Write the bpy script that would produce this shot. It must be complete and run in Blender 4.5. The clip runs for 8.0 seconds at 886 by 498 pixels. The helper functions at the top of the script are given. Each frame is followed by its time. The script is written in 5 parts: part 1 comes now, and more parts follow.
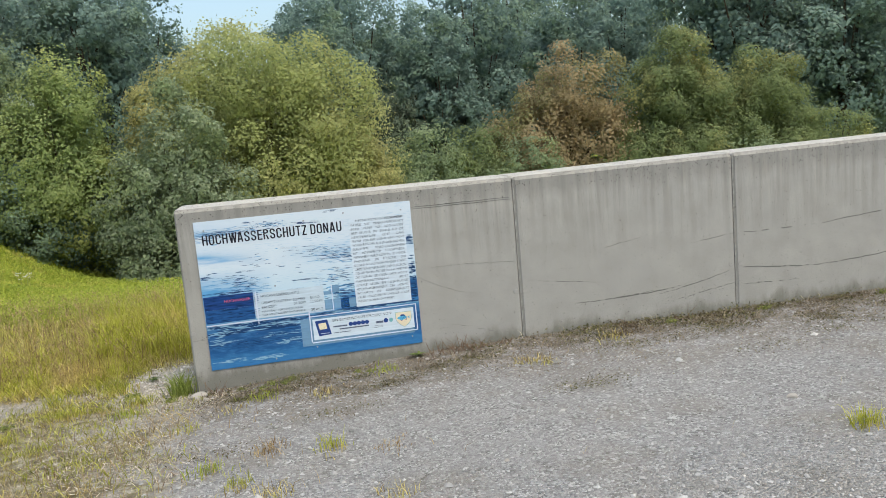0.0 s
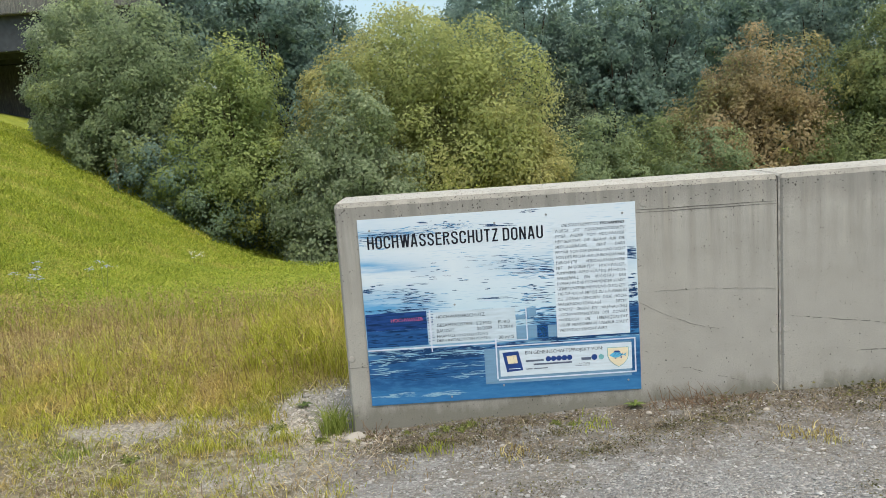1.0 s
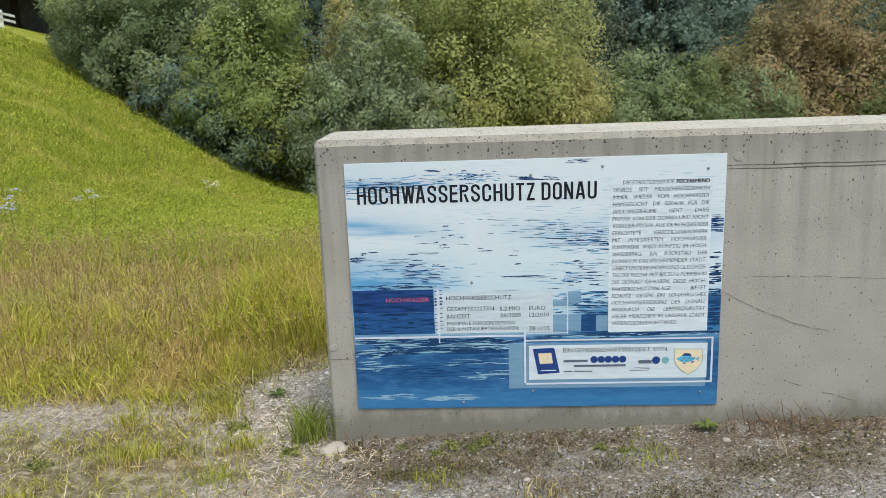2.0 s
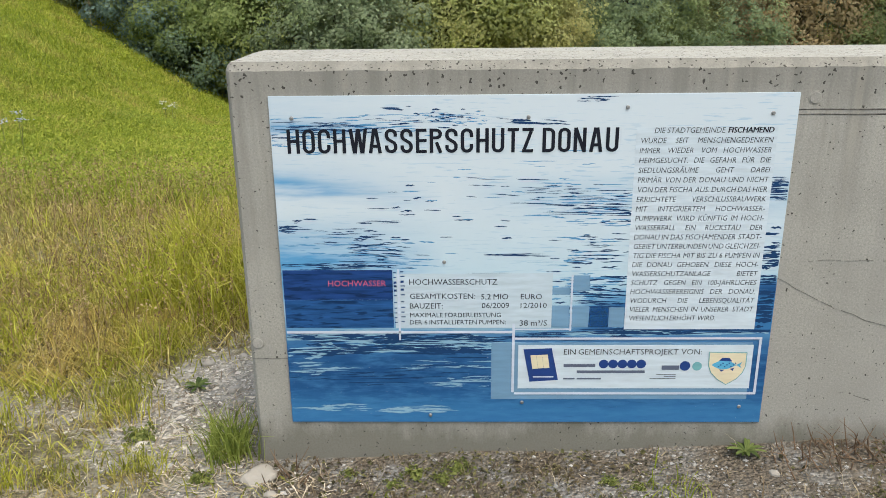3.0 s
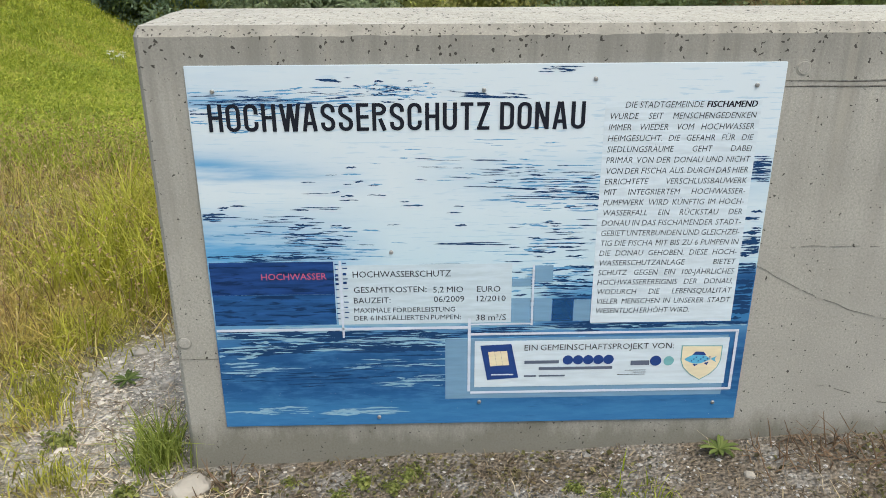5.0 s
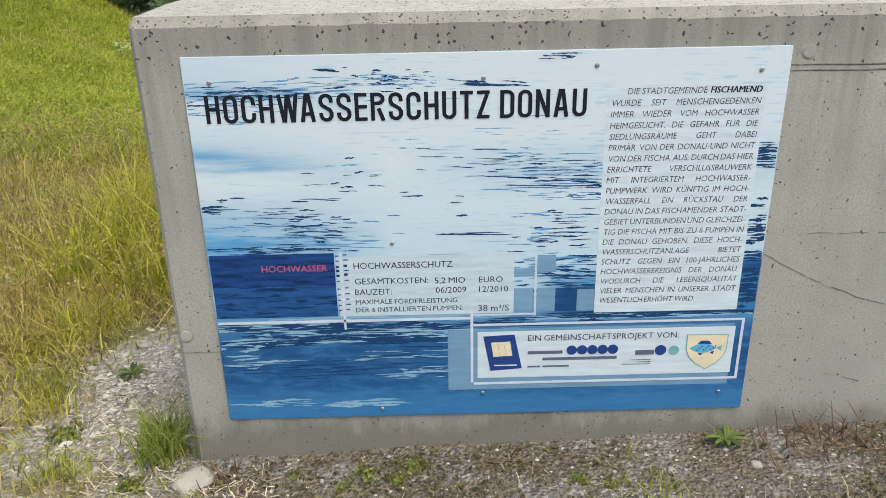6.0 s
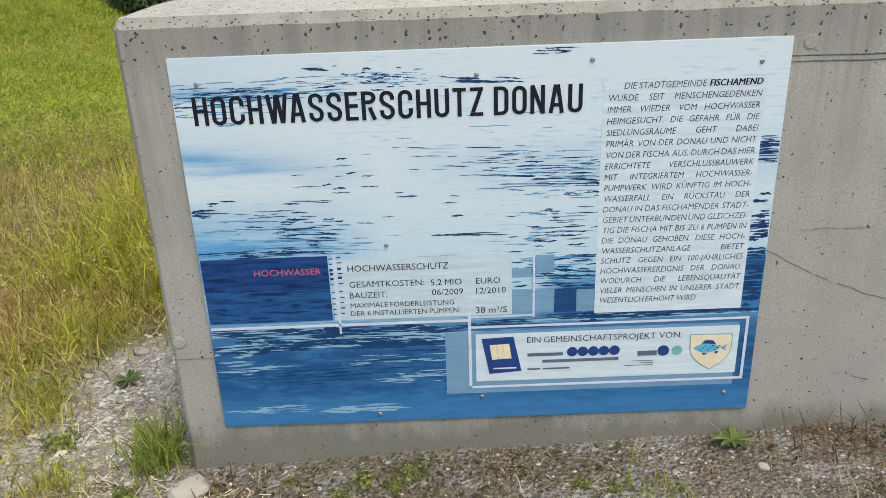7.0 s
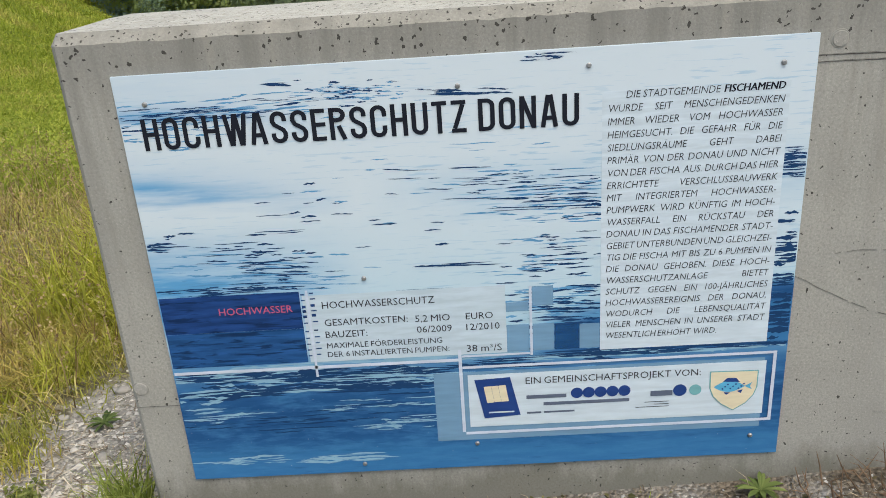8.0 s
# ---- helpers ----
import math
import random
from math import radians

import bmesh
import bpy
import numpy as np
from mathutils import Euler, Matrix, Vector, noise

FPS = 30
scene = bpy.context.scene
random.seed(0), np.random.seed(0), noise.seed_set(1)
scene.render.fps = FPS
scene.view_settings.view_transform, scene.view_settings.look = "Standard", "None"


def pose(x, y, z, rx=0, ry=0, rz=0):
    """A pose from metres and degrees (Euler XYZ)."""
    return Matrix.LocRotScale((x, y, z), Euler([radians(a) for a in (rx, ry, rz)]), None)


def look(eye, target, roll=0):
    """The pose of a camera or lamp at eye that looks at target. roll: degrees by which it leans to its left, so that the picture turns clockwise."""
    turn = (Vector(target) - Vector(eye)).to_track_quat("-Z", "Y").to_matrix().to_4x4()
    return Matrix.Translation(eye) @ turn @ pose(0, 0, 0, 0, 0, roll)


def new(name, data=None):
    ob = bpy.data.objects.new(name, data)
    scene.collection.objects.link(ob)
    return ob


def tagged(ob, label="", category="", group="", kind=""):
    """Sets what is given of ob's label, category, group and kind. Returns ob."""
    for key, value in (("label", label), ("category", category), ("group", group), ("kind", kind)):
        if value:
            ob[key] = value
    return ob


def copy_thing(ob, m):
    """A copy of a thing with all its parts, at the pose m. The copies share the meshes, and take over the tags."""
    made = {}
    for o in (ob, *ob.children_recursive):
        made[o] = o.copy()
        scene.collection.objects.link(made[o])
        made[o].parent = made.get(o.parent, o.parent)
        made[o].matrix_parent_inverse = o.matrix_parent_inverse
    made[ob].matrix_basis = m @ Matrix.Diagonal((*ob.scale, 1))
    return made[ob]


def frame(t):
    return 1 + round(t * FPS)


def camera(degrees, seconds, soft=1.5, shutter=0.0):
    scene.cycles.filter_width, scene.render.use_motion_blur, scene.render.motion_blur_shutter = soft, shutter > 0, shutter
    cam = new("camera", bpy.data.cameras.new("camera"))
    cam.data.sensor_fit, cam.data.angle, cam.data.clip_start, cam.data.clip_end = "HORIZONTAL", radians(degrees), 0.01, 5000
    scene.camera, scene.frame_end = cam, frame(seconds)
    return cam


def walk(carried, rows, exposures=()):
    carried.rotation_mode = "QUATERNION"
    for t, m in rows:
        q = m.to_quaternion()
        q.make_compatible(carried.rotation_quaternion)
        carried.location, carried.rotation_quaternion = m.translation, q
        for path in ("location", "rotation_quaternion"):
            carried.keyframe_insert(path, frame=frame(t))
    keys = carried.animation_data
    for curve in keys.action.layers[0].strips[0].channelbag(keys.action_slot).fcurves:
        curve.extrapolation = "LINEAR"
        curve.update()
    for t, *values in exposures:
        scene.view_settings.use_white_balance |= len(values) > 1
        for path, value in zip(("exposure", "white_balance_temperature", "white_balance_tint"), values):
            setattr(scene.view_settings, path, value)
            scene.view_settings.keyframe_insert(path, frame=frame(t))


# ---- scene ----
cam = camera(58.0, 8.0, soft=0.8)
PATH = [
    (0, (0.019, 0.06, 1.63), (0.382, 2.005, 1.342), -5.0),
    (0.5, (-0.081, 0.795, 1.631), (0.009, 2.773, 1.345), -4.6),
    (1, (-0.122, 1.422, 1.598), (-0.151, 3.401, 1.313), -4.0),
    (1.3, (-0.095, 1.752, 1.574), (-0.177, 3.729, 1.283), -4.1),
    (1.5, (-0.106, 2.015, 1.574), (-0.205, 3.981, 1.22), -2.9),
    (1.7, (-0.083, 2.239, 1.554), (-0.185, 4.197, 1.158), -2.3),
    (2.8, (-0.109, 3.304, 1.477), (-0.187, 5.217, 0.896), -1.1),
    (3, (-0.097, 3.431, 1.457), (-0.138, 5.331, 0.835), -0.6),
    (3.5, (-0.101, 3.65, 1.45), (-0.054, 5.53, 0.771), 0.3),
    (4, (-0.088, 3.699, 1.465), (-0.024, 5.58, 0.785), -0.0),
    (4.5, (-0.066, 3.703, 1.477), (-0.027, 5.575, 0.775), -0.3),
    (5, (-0.054, 3.708, 1.476), (-0.007, 5.565, 0.735), -0.2),
    (6.5, (-0.018, 3.746, 1.47), (-0.01, 5.592, 0.701), -1.5),
    (7, (0.004, 3.769, 1.454), (0.005, 5.617, 0.691), -2.1),
    (7.5, (0.065, 3.823, 1.432), (0.01, 5.672, 0.671), -3.0),
    (8, (0.104, 3.996, 1.41), (0.042, 5.855, 0.675), -3.9),
]
walk(cam, [(t, look(eye, target, roll)) for t, eye, target, roll in PATH], [(0.0, 0.46, 6380, 5), (0.7, 0.46, 6480, 4), (1.5, 0.42, 6570, 3), (3.0, 0.39, 6570, 4), (5.0, 0.41, 6570, 4), (6.5, 0.39, 6550, 4), (8.0, 0.30, 6520, 5)])

# ---- world and sun ----
SUN_AZ, SUN_EL = radians(150), radians(64)      # azimuth from +y towards +x
world = bpy.data.worlds.new("sky")
scene.world = world
world.use_nodes = True
wn = world.node_tree.nodes
sky = wn.new("ShaderNodeTexSky")
sky.sky_type = "NISHITA"
sky.sun_disc = False
sky.sun_elevation = SUN_EL
sky.sun_rotation = SUN_AZ
sky.dust_density = 4.0
sky.air_density = 1.2
wn["Background"].inputs["Strength"].default_value = 0.185
world.node_tree.links.new(sky.outputs[0], wn["Background"].inputs["Color"])
sun = new("sun", bpy.data.lights.new("sun", "SUN"))
sun.data.energy = 1.6
sun.data.angle = radians(40)
sun.data.color = (1.0, 0.94, 0.84)
sun.matrix_world = look((0, 0, 30), (-30 * math.cos(SUN_EL) * math.sin(SUN_AZ), -30 * math.cos(SUN_EL) * math.cos(SUN_AZ), 30 - 30 * math.sin(SUN_EL)))


# ---- materials ----
class Mat:
    """A node material under construction."""

    def __init__(self, name, rough=0.8, spec=0.3):
        self.m = bpy.data.materials.new(name)
        self.m.use_nodes = True
        self.nt = self.m.node_tree
        self.b = self.nt.nodes["Principled BSDF"]
        self.b.inputs["Roughness"].default_value = rough
        self.b.inputs["Specular IOR Level"].default_value = spec
        self.tc = self.nt.nodes.new("ShaderNodeTexCoord")

    def node(self, kind, **values):
        n = self.nt.nodes.new(kind)
        for k, v in values.items():
            n.inputs[k.replace("_", " ")].default_value = v
        return n

    def link(self, a, b):
        self.nt.links.new(a, b)

    def coords(self, scale=(1, 1, 1), offset=(0, 0, 0), rot=(0, 0, 0)):
        mp = self.node("ShaderNodeMapping", Scale=scale, Location=offset, Rotation=rot)
        self.link(self.tc.outputs["Object"], mp.inputs["Vector"])
        return mp.outputs[0]

    def noise(self, scale, vec=None, detail=4.0, rough=0.55, distortion=0.0):
        n = self.node("ShaderNodeTexNoise", Scale=scale, Detail=detail, Roughness=rough, Distortion=distortion)
        self.link(vec if vec is not None else self.tc.outputs["Object"], n.inputs["Vector"])
        return n.outputs["Fac"]

    def ramp(self, fac, stops):
        r = self.nt.nodes.new("ShaderNodeValToRGB")
        el = r.color_ramp.elements
        while len(el) < len(stops):
            el.new(0.5)
        for e, (p, c) in zip(el, stops):
            e.position = p
            e.color = (c, c, c, 1) if isinstance(c, (int, float)) else (*c, 1)
        self.link(fac, r.inputs[0])
        return r.outputs["Color"]

    def math(self, op, a, b=0.0, clamp=False):
        n = self.nt.nodes.new("ShaderNodeMath")
        n.operation = op
        n.use_clamp = clamp
        for i, v in enumerate((a, b)):
            if isinstance(v, (int, float)):
                n.inputs[i].default_value = v
            else:
                self.link(v, n.inputs[i])
        return n.outputs[0]

    def mix(self, fac, a, b, blend="MIX"):
        n = self.nt.nodes.new("ShaderNodeMix")
        n.data_type = "RGBA"
        n.blend_type = blend
        for i, v in ((0, fac), (6, a), (7, b)):
            if isinstance(v, (int, float)):
                n.inputs[i].default_value = v if i == 0 else (v, v, v, 1)
            elif isinstance(v, tuple):
                n.inputs[i].default_value = (*v, 1)
            else:
                self.link(v, n.inputs[i])
        return n.outputs[2]

    def colour(self, c):
        if isinstance(c, tuple):
            self.b.inputs["Base Color"].default_value = (*c, 1)
        else:
            self.link(c, self.b.inputs["Base Color"])

    def bump(self, h, strength=0.3, dist=0.01):
        n = self.node("ShaderNodeBump", Strength=strength, Distance=dist)
        self.link(h, n.inputs["Height"])
        self.link(n.outputs[0], self.b.inputs["Normal"])

    def sep(self, vec=None):
        n = self.nt.nodes.new("ShaderNodeSeparateXYZ")
        self.link(vec if vec is not None else self.tc.outputs["Object"], n.inputs[0])
        return n.outputs


def plain(name, c, rough=0.6, spec=0.3, vary=0.12, scale=40):
    m = Mat(name, rough, spec)
    n = m.noise(scale)
    m.colour(m.mix(m.ramp(n, [(0.3, 0.0), (0.7, 1.0)]), tuple(v * (1 - vary) for v in c), tuple(min(1, v * (1 + vary)) for v in c)))
    return m.m


def concrete(name, base=(0.325, 0.312, 0.280), top=False, pitted=False):
    m = Mat(name, 0.88, 0.25)
    fine = m.noise(150, detail=6)
    mid = m.noise(5, detail=5)
    streak = m.noise(1.0, m.coords((16, 16, 0.9)), detail=5, rough=0.6)
    broad = m.noise(1.3, detail=3)
    c = m.mix(m.ramp(mid, [(0.3, 0.0), (0.72, 1.0)]), tuple(v * 0.86 for v in base), tuple(v * 1.12 for v in base))
    c = m.mix(m.ramp(fine, [(0.36, 0.7), (0.54, 0.0)]), c, tuple(v * 0.72 for v in base))
    c = m.mix(m.ramp(m.noise(320, detail=2), [(0.36, 0.35), (0.46, 0.0)]), c, tuple(v * 0.65 for v in base))
    c = m.mix(m.ramp(m.noise(210, detail=2), [(0.56, 0.0), (0.68, 0.45)]), c, tuple(min(1, v * 1.45) for v in base))
    c = m.mix(m.math("MULTIPLY", m.ramp(broad, [(0.35, 0.0), (0.7, 1.0)]), 0.35), c, (0.30, 0.29, 0.27))
    if top:
        lich = m.noise(35, detail=8, rough=0.7)
        c = m.mix(m.ramp(lich, [(0.5, 0.0), (0.62, 0.5)]), c, (0.56, 0.53, 0.45))
        c = m.mix(m.ramp(m.noise(70, detail=6, rough=0.7), [(0.52, 0.0), (0.64, 0.7)]), c, (0.20, 0.185, 0.15))
    else:
        xyz = m.sep()
        # rain runs that start under the coping
        runs = m.math("MULTIPLY", m.ramp(streak, [(0.46, 0.0), (0.62, 1.0)]), m.math("MULTIPLY", m.math("SUBTRACT", xyz[2], 0.45), 0.8, True), True)
        c = m.mix(m.math("MULTIPLY", runs, 0.95), c, tuple(v * 0.55 for v in base))
        light = m.noise(1.0, m.coords((22, 22, 1.2), (5, 0, 3)), detail=4)
        c = m.mix(m.math("MULTIPLY", m.ramp(light, [(0.55, 0.0), (0.68, 1.0)]), m.math("MULTIPLY", m.math("SUBTRACT", xyz[2], 0.6), 0.7, True), True), c, (0.40, 0.37, 0.31))
        # damp, dirt-splashed foot
        foot = m.math("SUBTRACT", m.math("ADD", -0.03, m.math("MULTIPLY", m.noise(1.0, m.coords((6, 6, 2.5)), detail=8, rough=0.75), 0.36)), xyz[2])
        c = m.mix(m.math("MULTIPLY", m.ramp(m.math("MULTIPLY", foot, 11.0, True), [(0.0, 0.0), (1.0, 1.0)]), 0.65), c, (0.11, 0.105, 0.08))
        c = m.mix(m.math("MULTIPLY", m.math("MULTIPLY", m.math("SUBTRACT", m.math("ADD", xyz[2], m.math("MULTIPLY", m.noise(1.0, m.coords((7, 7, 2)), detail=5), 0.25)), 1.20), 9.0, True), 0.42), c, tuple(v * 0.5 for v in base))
    # air pores, with the shade inside each pit put into the colour
    v = m.node("ShaderNodeTexVoronoi", Scale=90.0 if pitted else 46.0, Randomness=1.0)
    v.voronoi_dimensions = "2D"
    warp = m.node("ShaderNodeVectorMath")
    warp.operation = "ADD"
    wn_ = m.node("ShaderNodeTexNoise", Scale=70.0)
    m.link(m.tc.outputs["Object"], wn_.inputs["Vector"])
    sc_ = m.node("ShaderNodeVectorMath")
    sc_.operation = "SCALE"
    sc_.inputs["Scale"].default_value = 0.018
    m.link(wn_.outputs["Color"], sc_.inputs[0])
    m.link(m.tc.outputs["Object"], warp.inputs[0])
    m.link(sc_.outputs[0], warp.inputs[1])
    q = m.sep(warp.outputs[0])
    flat = m.nt.nodes.new("ShaderNodeCombineXYZ")
    m.link(q[0], flat.inputs[0])
    m.link(m.math("ADD", q[1], q[2]), flat.inputs[1])
    m.link(flat.outputs[0], v.inputs["Vector"])
    pick = m.sep(v.outputs["Color"])[0]
    rim = m.math("MULTIPLY", m.math("MULTIPLY", m.math("SUBTRACT", m.sep()[2], 1.10), 8.0, True), 0.0 if pitted else 0.10)
    size = m.math("MULTIPLY", m.math("SUBTRACT", m.math("ADD", pick, rim), (0.70 if pitted else 0.93) if not top else 1.05, True), 1.15)
    pore = m.math("LESS_THAN", v.outputs["Distance"], size)
    v2 = m.node("ShaderNodeTexVoronoi", Scale=75.0, Randomness=1.0)
    v2.voronoi_dimensions = "2D"
    m.link(flat.outputs[0], v2.inputs["Vector"])
    pore2 = m.math("LESS_THAN", v2.outputs["Distance"], m.math("MULTIPLY", m.math("SUBTRACT", m.math("ADD", m.sep(v2.outputs["Color"])[0], m.math("MULTIPLY", rim, 1.0)), 0.885 if not top else 0.84, True), 1.8 if not top else 1.3))
    pore = m.math("MAXIMUM", pore, pore2)
    c = m.mix(m.math("MULTIPLY", pore, 0.9), c, (0.035, 0.032, 0.028))
    m.colour(c)
    h = m.math("SUBTRACT", m.math("ADD", m.math("MULTIPLY", fine, 0.4), m.math("MULTIPLY", mid, 0.6)), m.math("MULTIPLY", pore, 0.8))
    m.bump(h, 0.5, 0.004)
    return m.m


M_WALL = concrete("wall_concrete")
M_COPING = concrete("coping_concrete", (0.41, 0.39, 0.335), True)
M_CHAMFER = concrete("chamfer_concrete", (0.34, 0.322, 0.28), pitted=True)
M_STRIP = plain("joint_mortar", (0.25, 0.24, 0.215), 0.9, 0.2, 0.3)
M_PLUG = concrete("plug_mortar", (0.335, 0.32, 0.29))
M_SCRATCH = plain("scraped_concrete", (0.125, 0.119, 0.108), 0.95, 0.1, 0.5, 60)


def leaf_material(name, dark, mid, light, accent=None, translucency=0.35, patch=0.5, accent_pos=(0.5, 0.62), crown=False):
    m = Mat(name, 0.65, 0.12)
    g = m.nt.nodes.new("ShaderNodeNewGeometry")
    c = m.ramp(g.outputs["Random Per Island"], [(0.0, dark), (0.5, mid), (1.0, light)])
    if accent:
        big = m.noise(patch, detail=3)
        c = m.mix(m.ramp(big, [(accent_pos[0], 0.0), (accent_pos[1], 1.0)]), c, m.ramp(g.outputs["Random Per Island"], [(0.0, tuple(v * 0.7 for v in accent)), (1.0, tuple(v * 1.25 for v in accent))]))
    m.colour(c)
    tr = m.nt.nodes.new("ShaderNodeBsdfTranslucent")
    if crown:
        # leaves of one bough share the soft shading of the bough's swell
        at = m.nt.nodes.new("ShaderNodeAttribute")
        at.attribute_name = "swell"
        vt = m.nt.nodes.new("ShaderNodeVectorTransform")
        vt.vector_type, vt.convert_from, vt.convert_to = "NORMAL", "OBJECT", "WORLD"
        m.link(at.outputs["Vector"], vt.inputs[0])
        m.link(vt.outputs[0], m.b.inputs["Normal"])
    m.link(c, tr.inputs["Color"])
    mx = m.nt.nodes.new("ShaderNodeMixShader")
    mx.inputs[0].default_value = translucency
    m.link(m.b.outputs[0], mx.inputs[1])
    m.link(tr.outputs[0], mx.inputs[2])
    m.link(mx.outputs[0], m.nt.nodes["Material Output"].inputs["Surface"])
    return m.m


# most crown colours have their blue lifted to stand for haze in the air
L_YELLOW = leaf_material("hazed_maple_leaves", (0.36, 0.405, 0.165), (0.42, 0.455, 0.185), (0.48, 0.505, 0.21), (0.53, 0.47, 0.21), 0.6, 0.18, (0.46, 0.72), crown=True)
L_BROWN = leaf_material("browned_leaves", (0.36, 0.285, 0.165), (0.44, 0.35, 0.20), (0.52, 0.425, 0.255), (0.28, 0.285, 0.125), 0.6, 0.3, crown=True)
L_OLIVE = leaf_material("olive_leaves", (0.20, 0.245, 0.115), (0.24, 0.29, 0.13), (0.29, 0.34, 0.15), (0.35, 0.345, 0.14), 0.6, 0.3, crown=True)
L_GREEN = leaf_material("shrub_leaves", (0.245, 0.305, 0.175), (0.285, 0.35, 0.195), (0.335, 0.40, 0.22), (0.36, 0.41, 0.18), 0.6, 0.25, crown=True)
L_FRESH = leaf_material("fresh_leaves", (0.29, 0.36, 0.145), (0.34, 0.41, 0.16), (0.40, 0.46, 0.19), (0.43, 0.46, 0.17), 0.6, 0.3, crown=True)
L_SILVER = leaf_material("poplar_leaves", (0.265, 0.325, 0.195), (0.32, 0.38, 0.23), (0.42, 0.475, 0.32), (0.31, 0.375, 0.19), 0.6, 0.5, crown=True)
# distance haze is put into this leaf colour: bluer and lighter
L_DARK = leaf_material("hazed_dark_leaves", (0.201, 0.287, 0.250), (0.238, 0.329, 0.281), (0.287, 0.378, 0.305), (0.244, 0.323, 0.207), 0.6, 0.15, crown=True)
L_GREY = leaf_material("willow_leaves", (0.061, 0.085, 0.055), (0.110, 0.140, 0.091), (0.183, 0.220, 0.146), None, 0.3, crown=True)
TWIG = plain("dead_stalk", (0.17, 0.115, 0.075), 0.95, 0.1, 0.3, 30)
BARK = plain("bark", (0.075, 0.06, 0.045), 0.95, 0.1, 0.4, 12)
G_BANK = leaf_material("bank_grass", (0.18, 0.225, 0.028), (0.31, 0.365, 0.042), (0.46, 0.475, 0.085), (0.50, 0.43, 0.13), 0.45, 0.8, (0.50, 0.72))
G_HERB = leaf_material("bank_herbs", (0.17, 0.21, 0.026), (0.30, 0.355, 0.045), (0.44, 0.465, 0.085), (0.25, 0.31, 0.05), 0.45, 0.6)
G_DRY = leaf_material("dry_grass", (0.15, 0.10, 0.042), (0.42, 0.335, 0.12), (0.74, 0.63, 0.27), (0.44, 0.45, 0.085), 0.4, 0.8, (0.50, 0.66))
G_TALL = leaf_material("tall_grass", (0.22, 0.225, 0.030), (0.42, 0.42, 0.055), (0.62, 0.59, 0.125), (0.54, 0.42, 0.14), 0.45, 2.0)
G_WEED = leaf_material("weed_leaves", (0.10, 0.125, 0.035), (0.20, 0.225, 0.060), (0.33, 0.35, 0.12), None, 0.4)
G_ROSETTE = leaf_material("rosette_leaves", (0.07, 0.10, 0.03), (0.12, 0.16, 0.045), (0.18, 0.22, 0.07), None, 0.3)
G_TALL_GREEN = leaf_material("green_grass", (0.14, 0.175, 0.035), (0.26, 0.31, 0.065), (0.42, 0.46, 0.13), None, 0.45)
G_EDGE = leaf_material("short_grass", (0.16, 0.165, 0.03), (0.34, 0.34, 0.06), (0.54, 0.52, 0.13), (0.44, 0.33, 0.14), 0.4, 1.6, (0.50, 0.64))
G_RUST = leaf_material("rust_stalks", (0.15, 0.095, 0.045), (0.33, 0.23, 0.115), (0.52, 0.40, 0.21), None, 0.3)
G_FOOT = leaf_material("foot_weeds", (0.045, 0.04, 0.022), (0.10, 0.10, 0.04), (0.22, 0.20, 0.09), (0.13, 0.10, 0.06), 0.3, 3.0)
G_LITTER = leaf_material("brown_litter", (0.06, 0.045, 0.03), (0.17, 0.13, 0.085), (0.36, 0.30, 0.20), None, 0.15)
G_CHIPS = leaf_material("straw_chips", (0.13, 0.09, 0.06), (0.36, 0.29, 0.20), (0.62, 0.55, 0.43), None, 0.1)
G_STRAW = leaf_material("straw", (0.14, 0.10, 0.06), (0.31, 0.25, 0.155), (0.54, 0.47, 0.34), None, 0.25)


